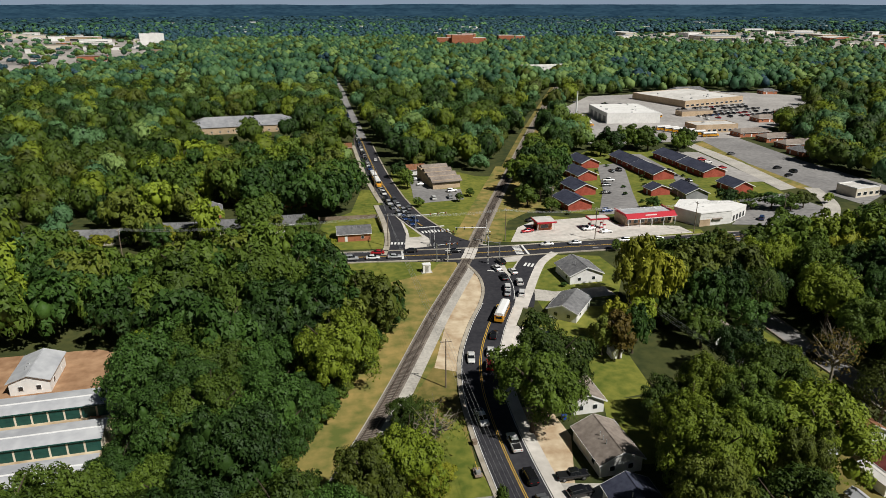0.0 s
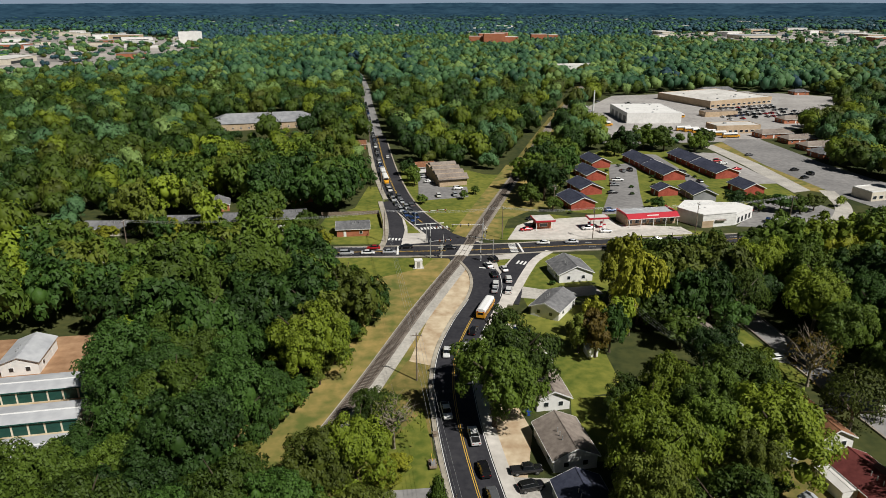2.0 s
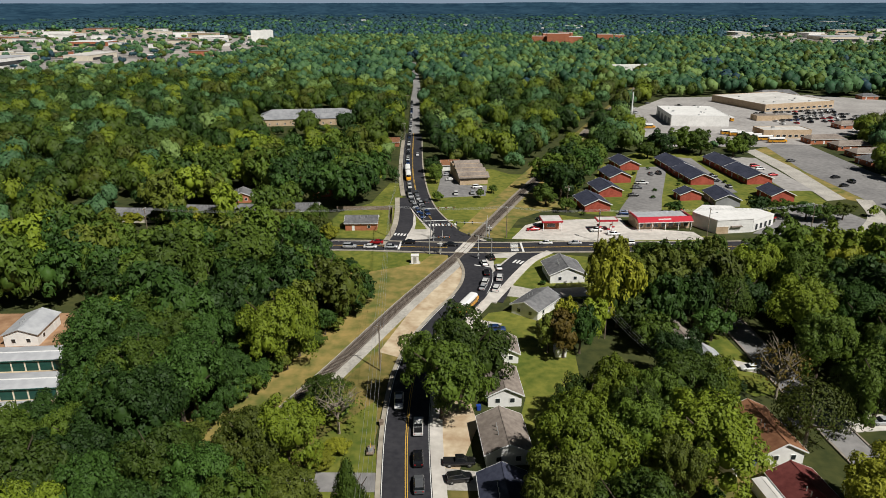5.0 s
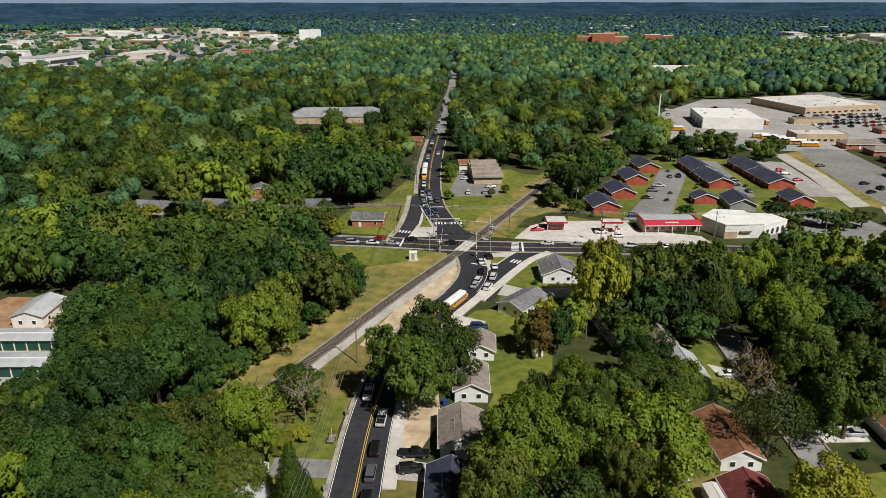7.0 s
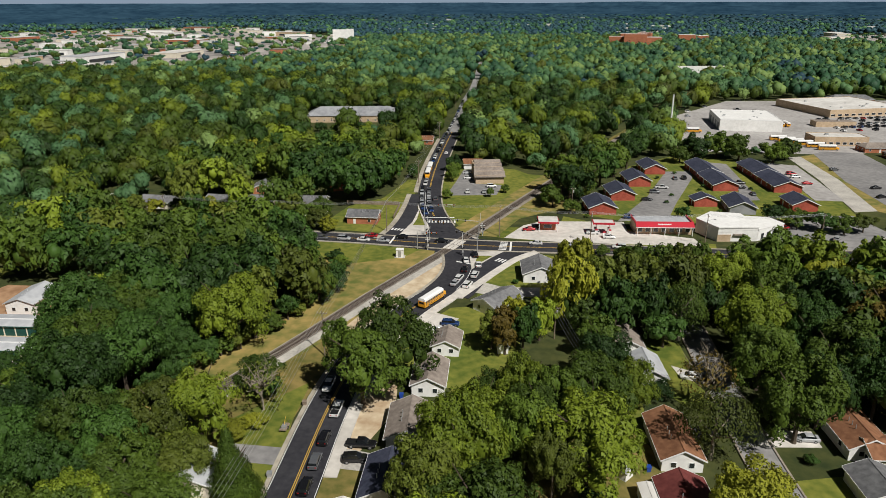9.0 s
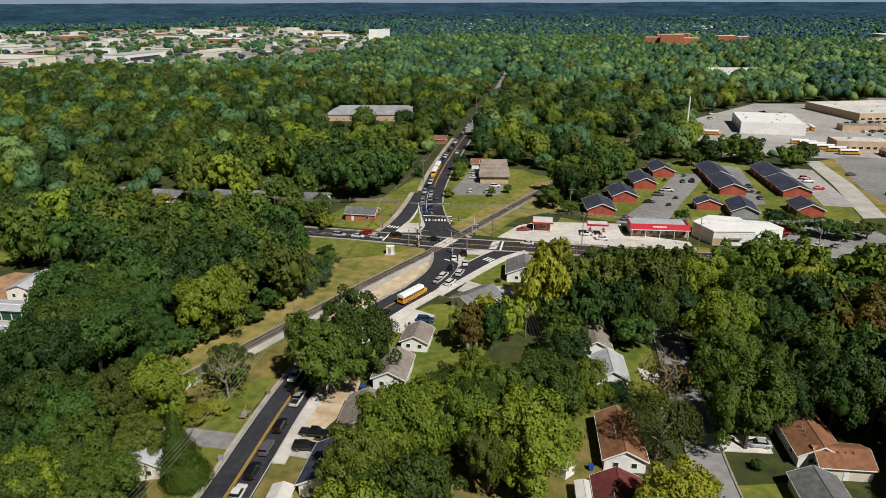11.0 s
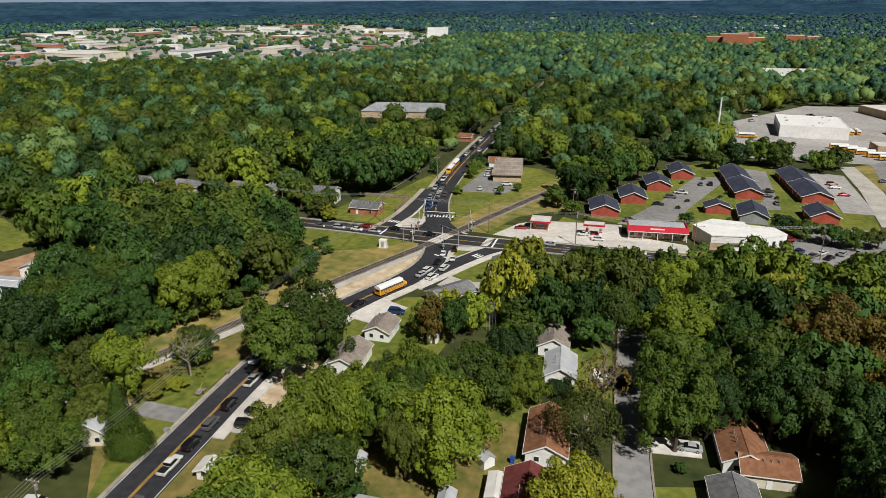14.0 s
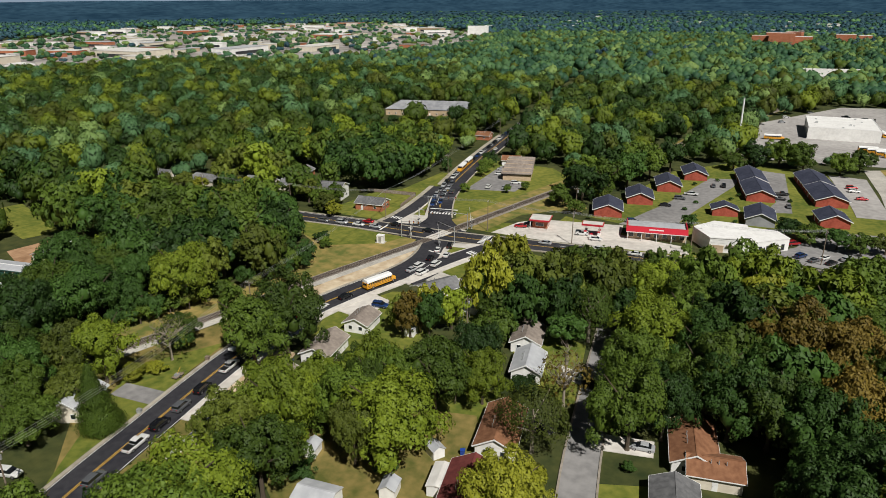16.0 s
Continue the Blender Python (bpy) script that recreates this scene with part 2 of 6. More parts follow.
def prism(bm, poly, z0, z1):
    lo, hi = [bm.verts.new((x, y, z0)) for x, y in poly], [bm.verts.new((x, y, z1)) for x, y in poly]
    n = len(poly)
    bm.faces.new(hi)
    bm.faces.new(lo[::-1])
    for i in range(n):
        bm.faces.new((lo[i], lo[(i + 1) % n], hi[(i + 1) % n], hi[i]))
    return bm


def lathe(bm, rings, n=8, at=(0, 0)):
    """A closed turned shape of (radius, z) rings."""
    vs = [[bm.verts.new((at[0] + r * math.cos(6.2832 * i / n), at[1] + r * math.sin(6.2832 * i / n), z)) for i in range(n)] for r, z in rings]
    for a, b in zip(vs, vs[1:]):
        for i in range(n):
            bm.faces.new((a[i], a[(i + 1) % n], b[(i + 1) % n], b[i]))
    bm.faces.new(vs[0][::-1])
    bm.faces.new(vs[-1])
    return bm


def tube(bm, a, b, r0, r1, n=6):
    a, b = Vector(a), Vector(b)
    q = (b - a).to_track_quat("Z", "Y")
    vs = [[bm.verts.new(p + q @ Vector((r * math.cos(6.2832 * i / n), r * math.sin(6.2832 * i / n), 0))) for i in range(n)] for p, r in ((a, r0), (b, r1))]
    for i in range(n):
        bm.faces.new((vs[0][i], vs[0][(i + 1) % n], vs[1][(i + 1) % n], vs[1][i]))
    bm.faces.new(vs[0][::-1])
    bm.faces.new(vs[1])
    return bm


def smooth_line(pts, step=3.0):
    """A line that runs softly through the given places."""
    p = [Vector(q) for q in pts]
    p = [2 * p[0] - p[1], *p, 2 * p[-1] - p[-2]]
    out = []
    for a, b, c, d in zip(p, p[1:], p[2:], p[3:]):
        n = max(1, int((c - b).length / step))
        for i in range(n):
            t = i / n
            out.append(0.5 * (2 * b + (c - a) * t + (2 * a - 5 * b + 4 * c - d) * t * t + (3 * b - a - 3 * c + d) * t ** 3))
    return out + [p[-2]]


def offset(line, o):
    out = []
    for i, q in enumerate(line):
        d = (line[min(i + 1, len(line) - 1)] - line[max(i - 1, 0)]).normalized()
        out.append(q + Vector((-d.y, d.x)) * o)
    return out


def seg(line, y0, y1):
    """The stretch of a line between two northings."""
    return [q for q in line if y0 <= q.y <= y1]


def ribbon(bm, line, o0, o1, z0, z1):
    """A strip along a line, from o0 to o1 metres to its left, with thickness."""
    a, b = offset(line, o0), offset(line, o1)
    rows = [[bm.verts.new((p.x, p.y, z)) for p, z in ((l, z0), (l, z1), (r, z1), (r, z0))] for l, r in zip(a, b)]
    for u, v in zip(rows, rows[1:]):
        for i in range(3):
            bm.faces.new((u[i], u[i + 1], v[i + 1], v[i]))
    for e in (rows[0], rows[-1]):
        bm.faces.new(e)
    return bm


def dashes(bm, line, o, w, length, gap, z0, z1, start=0.0, stop=1e9):
    """Painted strokes along a line."""
    s, on = 0.0, None
    fine = []
    for a, b in zip(line, line[1:]):
        n = max(1, int((b - a).length / 0.5))
        fine += [a + (b - a) * (i / n) for i in range(n)]
    run = []
    for a, b in zip(fine, fine[1:]):
        s += (b - a).length
        if start < s < stop and s % (length + gap) < length:
            run.append(a)
        elif len(run) > 2:
            ribbon(bm, run, o - w / 2, o + w / 2, z0, z1)
            run = []
        else:
            run = []
    return bm


# ---- the plan: lines and clearings ----
S_ROAD = smooth_line([(90, -150), (58, -50), (38, 10), (27, 42), (20, 68), (16.3, 85), (12, 105), (9.6, 120), (8.6, 132), (9.2, 145), (12, 160), (15.4, 173), (16.8, 184), (15.8, 195), (12, 206), (7, 216)])
EW_ROAD = smooth_line([(-190, 195), (-120, 200), (-60, 206), (-25, 210.5), (0, 212.8), (22, 216), (43, 220.3), (62, 223.5), (95, 229), (140, 240), (200, 262)])
N_ROAD = smooth_line([(8, 214), (3, 224), (-5, 238), (-13.5, 256), (-20.5, 277), (-27, 302), (-33, 328), (-42, 372), (-60, 465), (-82, 575), (-102, 680), (-159, 940)])
SLIP_L = smooth_line([(-24, 272), (-19.5, 252), (-16.5, 235), (-15.4, 222), (-15.8, 212)])
SLIP_R = smooth_line([(18, 172), (21, 183), (24.5, 196), (28.5, 208), (34, 217)])
RAIL = smooth_line([(-98, -150), (-66, -55), (-45, 10), (-30, 55), (-19, 95), (-11, 127), (-2.5, 166), (7, 204), (11, 224), (21, 273), (32, 325), (54, 430), (82, 555), (113, 690)], 4)
STREET = smooth_line([(170, -150), (140, -44), (122, 20), (112, 60), (98, 107), (91, 139), (86, 165), (80, 195), (74, 222)])
EAST_ROAD = smooth_line([(138, 238), (152, 255), (163, 275), (168, 300)])

# ---- ground, roads, lots ----
bm = bmesh.new()
bmesh.ops.create_grid(bm, x_segments=40, y_segments=40, size=5200)
struct("ground", bm, M_GROUND, "wide flat ground of rough dark green grass")


CLEARINGS, BUILT = [], []


def patch(name, poly, z, material, label, category="ground"):
    CLEARINGS.append(poly)
    return struct(name, prism(bmesh.new(), poly, -0.3, z), material, label, category)


def strip(name, line, o0, o1, z, material, label, category="road"):
    return struct(name, ribbon(bmesh.new(), line, o0, o1, -0.3, z), material, label, category)


LAWNS = [
    [(-13, 262), (-6, 250), (9, 229), (16, 248), (27, 300), (30, 322), (16, 322), (8, 330), (-16, 332), (-26, 330), (-22, 300), (-15, 272)],
    [(-46, 217), (-19, 219), (-18, 232), (-25, 268), (-31, 296), (-37, 296), (-37, 262), (-46, 248)],
    [(28, 168), (36, 176), (50, 178), (56, 196), (52, 212), (36, 213), (30, 203), (25, 187)],
    [(20, 126), (34, 124), (46, 128), (44, 152), (54, 160), (52, 172), (38, 172), (22, 164), (15, 143)],
    [(32, 103), (45, 104), (46, 126), (34, 125)],
    [(41, 235), (90, 226), (96, 232), (96, 240), (88, 240), (41, 258)],
    [(48, 262), (74, 256), (92, 256), (100, 268), (152, 272), (150, 330), (132, 385), (84, 385), (62, 352)],
    [(40, 240), (15, 238), (17, 226), (38, 226)],
    [(60, 110), (73, 103), (80, 96), (98, 86), (100, 78), (70, 70), (48, 86), (52, 102)],
    [(98, 111), (109, 116), (113, 104), (106, 90), (100, 96)],
    [(60, 228), (90, 214), (104, 228), (90, 236)],
    [(-212, 430), (-200, 428), (-204, 470), (-216, 470)],
    [(-168, 148), (-120, 138), (-116, 150), (-165, 164)],
    [(62, 118), (76, 116), (74, 130), (62, 130)],
    [(66, 150), (82, 132), (88, 134), (82, 160), (68, 164)],
]
for i, poly in enumerate(LAWNS):
    patch("lawn_%d" % (i + 1), poly, 0.03 + 0.003 * i, M_LAWN, "mown green lawn with paler dry spots", "lawn")
patch("rough_field_1", [(-40, 194), (-26, 186), (-13, 168), (-17, 127), (-24, 100), (-28, 84), (-22, 84), (-14, 118), (-4, 160), (6, 196), (4, 207), (-50, 203)], 0.10, M_DRYGRASS, "dry yellow and brown grass beside the railway", "grass")
patch("rough_field_2", [(14, 226), (21, 226), (25, 250), (34, 262), (44, 262), (45, 272), (30, 290), (36, 322), (32, 322), (20, 268)], 0.11, M_DRYGRASS, "dry brown grass and bare soil beside the railway", "grass")
patch("field_lawn", [(-46, 205), (-40, 193), (-20, 186), (-4, 197), (-1, 206)], 0.13, M_LAWN, "patchy green grass beside the railway", "lawn")
patch("verge", [(-6, 126), (-16, 92), (-6, 84), (16, 64), (18, 68), (6, 104), (3, 128), (4, 146), (0, 146)], 0.12, M_YARD, "worn verge of thin grass and brown soil", "grass")
patch("verge_lawn", [(-1, 110), (-7, 98), (4, 80), (15, 64), (17, 68), (6, 104), (3, 118)], 0.15, M_LAWN, "thin green grass along the road", "lawn")
struct("rough_verge_1", prism(bmesh.new(), [(-13, 168), (-17, 127), (-24, 100), (-28, 84), (-42, 84), (-33, 110), (-26, 130), (-20, 165)], -0.3, 0.08), M_DRYGRASS, "dry grass at the edge of the woods", "grass")
struct("rough_verge_2", prism(bmesh.new(), [(-7, 124), (-4.6, 136), (0, 158), (4, 158), (4, 136), (0, 124)], -0.3, 0.11), M_DRYGRASS, "dry grass and soil beside the track", "grass")
patch("dirt_strip", [(-2, 138), (4, 136), (5.5, 147), (8, 156), (12, 172), (12.5, 190), (9.5, 201), (7.5, 200), (2.5, 176)], 0.14, M_DIRT, "bare pale earth between railway and road", "soil")
patch("dirt_yard", [(18, 96), (23, 96), (25, 112), (22, 122), (14, 122)], 0.08, M_DIRT, "bare earth front yard", "soil")
patch("side_yard", [(20, 60), (36, 56), (40, 96), (19, 96)], 0.07, M_YARD, "worn brown yard", "soil")
patch("back_yard", [(44, 86), (60, 76), (84, 86), (84, 104), (72, 120), (46, 112)], 0.09, M_YARD, "brown and green back yard with worn soil", "soil")
patch("dirt_lot", [(-70, 118), (-68, 142), (-84, 147), (-110, 142), (-112, 128), (-94, 122)], 0.06, M_CLAY, "bare orange earth lot", "soil")
patch("storage_yard", [(-64, 78), (-64, 124), (-112, 118), (-112, 78)], 0.05, M_DIRT, "pale earth yard between storage sheds", "soil")
patch("station_apron", [(24, 226), (43, 227), (92, 236), (89, 244), (66, 246), (64, 257), (34, 249), (28, 242)], 0.12, M_CONCRETE, "pale stained concrete forecourt", "pavement")
patch("store_lot", [(110, 246), (140, 244), (158, 268), (150, 290), (128, 284), (122, 262)], 0.11, M_OLDROAD, "worn grey asphalt car park", "car_park")
patch("apartment_drive", [(62, 258), (80, 262), (84, 290), (92, 336), (92, 350), (80, 346), (72, 296)], 0.16, M_OLDROAD, "worn grey asphalt drive between flats", "car_park")
patch("apartment_lot", [(108, 300), (118, 304), (110, 372), (98, 374), (111, 318)], 0.165, M_OLDROAD, "worn grey asphalt car park between flats", "car_park")
patch("apartment_lot_2", [(140, 310), (152, 312), (144, 378), (128, 380), (138, 326)], 0.17, M_PALELOT, "pale asphalt car park behind flats", "car_park")
patch("big_lot", [(176, 272), (206, 300), (192, 356), (184, 420), (164, 420), (158, 411), (160, 350), (170, 290)], 0.12, M_OLDROAD, "wide worn grey asphalt lot", "car_park")
patch("bus_lot", [(86, 400), (158, 411), (184, 420), (262, 500), (330, 620), (260, 660), (130, 620), (84, 520)], 0.10, M_PALELOT, "wide pale asphalt depot yard", "car_park")
patch("gravel_strip", [(152, 296), (161, 300), (158, 352), (150, 402), (143, 398), (149, 350)], 0.09, M_GRAVEL, "pale gravel strip beside the lot", "gravel")
patch("lot_bank", [(150, 402), (158, 411), (160, 350), (170, 290), (161, 300), (158, 352)], 0.08, M_DRYGRASS, "dry brown grass bank beside the lot", "grass")
patch("office_lot", [(-12, 274), (9, 281), (8, 298), (-5, 297), (-10, 324), (-17, 322), (-14, 296)], 0.13, M_OLDROAD, "small grey asphalt car park", "car_park")
patch("driveway_1", [(26, 176), (33, 175), (50, 180), (48, 186), (33, 182), (27, 184)], 0.14, M_GRAVEL, "pale gravel driveway", "driveway")
patch("driveway_2", [(14, 146), (24, 145), (26, 158), (18, 160)], 0.15, M_CONCRETE, "pale concrete driveway", "driveway")
patch("driveway_3", [(96, 121), (107, 124), (106, 129), (94, 126)], 0.16, M_CONCRETE, "pale concrete driveway", "driveway")
patch("driveway_4", [(-1, 88), (12, 90), (11, 95), (-2, 93)], 0.19, M_OLDROAD, "grey gravel driveway", "driveway")
patch("driveway_5", [(82, 143), (90, 141), (90, 145), (80, 148)], 0.15, M_CONCRETE, "pale concrete driveway", "driveway")
patch("driveway_6", [(20, 92), (28, 93), (28, 98), (19, 98)], 0.10, M_GRAVEL, "pale gravel driveway", "driveway")
patch("intersection", [(-14, 207), (4, 206), (14, 196), (28, 205), (36, 215), (30, 222), (14, 222), (4, 232), (-6, 226), (-16, 218)], 0.17, M_ASPHALT, "fresh black asphalt crossing", "road")
strip("road_south", S_ROAD, -4.5, 4.5, 0.20, M_ASPHALT, "fresh black asphalt road")
strip("road_south_lane", seg(S_ROAD, 170, 204), -10.0, -4.0, 0.19, M_ASPHALT, "fresh black asphalt turning lane")
strip("road_cross", EW_ROAD, -4.6, 4.8, 0.21, M_ASPHALT, "fresh black asphalt cross road")
strip("road_north_far", seg(N_ROAD, 418, 999), -3.6, 3.6, 0.215, M_OLDROAD, "worn grey road through the woods")
strip("road_north", seg(N_ROAD, 0, 422), -5.0, 5.0, 0.22, M_ASPHALT, "fresh black asphalt road")
strip("slip_road_1", SLIP_L, -3.0, 3.0, 0.18, M_ASPHALT, "fresh black asphalt slip lane")
strip("slip_road_2", SLIP_R, -3.0, 3.0, 0.18, M_ASPHALT, "fresh black asphalt slip lane")
strip("side_street", STREET, -3.2, 3.2, 0.15, M_OLDROAD, "worn grey residential street")
strip("side_street_2", EAST_ROAD, -3.2, 3.2, 0.15, M_GRAVEL, "pale gravel lane")
for i, (line, a, b) in enumerate(((seg(S_ROAD, -200, 207), 4.5, 5.4), (STREET, 3.2, 3.6), (STREET, -3.6, -3.2), (EW_ROAD, 4.8, 5.5), (EW_ROAD, -5.3, -4.6), (seg(N_ROAD, 230, 400), -5.6, -5.0), (SLIP_L, -5.0, -3.0), (seg(N_ROAD, 274, 400), 5.0, 7.0))):
    strip("kerb_%d" % (i + 1), line, a, b, 0.33 if i else 0.30, M_SHOULDER if line is STREET else M_KERB, "weathered concrete kerb", "kerb")
strip("sidewalk_1", seg(S_ROAD, 86, 182), -7.0, -4.5, 0.31, M_CONCRETE, "pale new concrete pavement", "pavement")
strip("sidewalk_2", SLIP_R, -5.6, -3.0, 0.32, M_CONCRETE, "pale new concrete pavement", "pavement")
patch("traffic_island_1", [(20.5, 193), (24.5, 206), (27, 212), (17.5, 208.5), (17.2, 203)], 0.34, M_CONCRETE, "concrete traffic island", "traffic_island")
patch("island_grass_1", [(20.6, 196), (24.2, 206), (19.4, 205)], 0.37, M_LAWN, "grass on the traffic island", "lawn")
patch("traffic_island_2", [(-19.5, 258), (-14, 246), (-5, 229), (-4, 221), (-13, 218), (-13.5, 234), (-16, 248)], 0.34, M_CONCRETE, "concrete traffic island", "traffic_island")
patch("island_grass_2", [(-18.6, 254), (-14, 245), (-7.5, 231), (-12, 230), (-13, 238), (-15.4, 248)], 0.37, M_LAWN, "grass on the traffic island", "lawn")


def paint(name, bm, material, label):
    return struct(name, bm, material, label, "road_marking")


for i, (line, a, b, z) in enumerate(((seg(S_ROAD, -200, 176), 0, 999, 0.205), (EW_ROAD, 0, 999, 0.215), (seg(N_ROAD, 242, 420), 0, 999, 0.225))):
    bm = bmesh.new()
    for o in (-0.18, 0.18):
        ribbon(bm, line[a:b], o - 0.07, o + 0.07, z - 0.1, z)
    paint("centre_line_%d" % (i + 1), bm, M_LINE_Y, "double yellow centre line")
bm = bmesh.new()
ribbon(bm, seg(N_ROAD, 246, 278), 1.55, 1.7, 0.1, 0.226)
ribbon(bm, seg(S_ROAD, 176, 197), -4.2, -4.05, 0.1, 0.206)
dashes(bm, EW_ROAD, 2.2, 0.15, 3, 6, 0.1, 0.216, 240, 330)
dashes(bm, EW_ROAD, -2.2, 0.15, 3, 6, 0.1, 0.216, 240, 330)
for l, z in ((S_ROAD, 0.206), (EW_ROAD, 0.216)):
    for o in (-4.3, 4.3):
        ribbon(bm, [q for q in l if q.y < 174 or q.x < -20], o - 0.06, o + 0.06, 0.1, z)
paint("lane_line", bm, M_LINE_W, "white lane and edge lines")


def crosswalk(i, a, b, n, length, z):
    """A row of white bars from a to b, each bar its own piece."""
    a, b = Vector(a), Vector(b)
    d = (b - a) / n
    side = Vector((-d.y, d.x)).normalized() * length / 2
    root = tagged(new("crosswalk_%d" % i), "white painted pedestrian crossing", "crosswalk", kind="structure")
    root.location = (*((a + b) / 2), z)
    for k in range(n):
        p = a + d * (k + 0.5) - (a + b) / 2
        u = d * 0.28
        part("bar", prism(bmesh.new(), [(q.x, q.y) for q in (p - u - side, p + u - side, p + u + side, p - u + side)], -0.05, 0.006), M_LINE_W, root)


crosswalk(1, (-8, 236), (2.5, 239), 9, 2.6, 0.225)
crosswalk(2, (26, 213), (25, 222), 7, 2.6, 0.215)
crosswalk(3, (26, 204), (31.5, 202), 5, 3.0, 0.185)
crosswalk(4, (-18.5, 224), (-12.5, 224), 5, 2.4, 0.185)
bm = bmesh.new()
for p in ([(14, 198), (22, 196.5), (22, 197.2), (14, 198.7)], [(28.5, 213), (29.2, 213), (27.6, 222.5), (26.9, 222.5)], [(-13.5, 208.5), (-12.8, 208.5), (-13.6, 217), (-14.3, 217)], [(-10.5, 240.5), (0.5, 243.5), (0.3, 244.2), (-10.7, 241.2)]):
    prism(bm, p, 0.1, 0.232)
paint("stop_line", bm, M_LINE_W, "white stop lines")

# ---- railway ----
strip("rail_shoulder", seg(RAIL, 222, 999), -2.8, 2.6, 0.16, M_SHOULDER, "brown gravel shoulder of the railway", "gravel")
strip("rail_gravel", seg(RAIL, -200, 226), -4.4, 2.0, 0.165, M_GRAVEL, "pale gravel shoulder of the railway", "gravel")
strip("rail_bank_1", seg(RAIL, 226, 345), 2.6, 8.5, 0.075, M_DRYGRASS, "dry grass and bare soil along the track", "grass")
strip("rail_bank_2", seg(RAIL, 232, 345), -7.5, -2.8, 0.072, M_DRYGRASS, "dry grass and bare soil along the track", "grass")
strip("rail_bank_3", seg(RAIL, 340, 999), -5.5, 5.5, 0.07, M_YARD, "rough grass along the track in the woods", "grass")
strip("rail_bed", RAIL, -1.75, 1.75, 0.24, M_BALLAST, "dark stained railway ballast", "gravel")
fine = smooth_line(RAIL, 0.55)
bm = bmesh.new()
for k, (a, b) in enumerate(zip(fine, fine[1:])):
    if k > 900:
        break
    d = (b - a).normalized()
    s, e = Vector((-d.y, d.x)) * 1.3, d * 0.11
    prism(bm, [(q.x, q.y) for q in (a - s - e, a + s - e, a + s + e, a - s + e)], 0.15, 0.30)
tagged(new("railway_ties", mesh("railway_ties", bm, M_TIE)), "dark creosoted wooden railway ties", "railway_tie", kind="stuff")
track = thing("railway_track", pose(0, 0, 0), "single track of rusty steel rails", "railway")
for o in (-0.75, 0.75):
    part("rail", ribbon(bmesh.new(), RAIL, o - 0.05, o + 0.05, 0.28, 0.46), M_STEEL, track)
bm = bmesh.new()
ribbon(bm, [p for p in RAIL if 205 < p.y < 222], -2.1, 2.1, 0.1, 0.40)
struct("level_crossing", bm, M_CONCRETE, "pale concrete panels of the level crossing", "level_crossing")


# ---- buildings ----
def win(parent, x0, x1, y, z0, z1, out, axis="x"):
    """A window on a wall that faces along y (axis x) or x (axis y); out: +1 or -1."""
    a, b = bmesh.new(), bmesh.new()
    e = 0.09
    for bmx, lo, hi, t in ((a, 0, 0, 0.06), (b, e, -e, 0.075)):
        ys = sorted((y, y + out * t))
        if axis == "x":
            box(bmx, x0 + lo, x1 + hi, *ys, z0 + lo, z1 + hi)
        else:
            box(bmx, *ys, x0 + lo, x1 + hi, z0 + lo, z1 + hi)
    f = part("window", a, M_TRIM, parent)
    part("pane", b, M_GLASS, f)


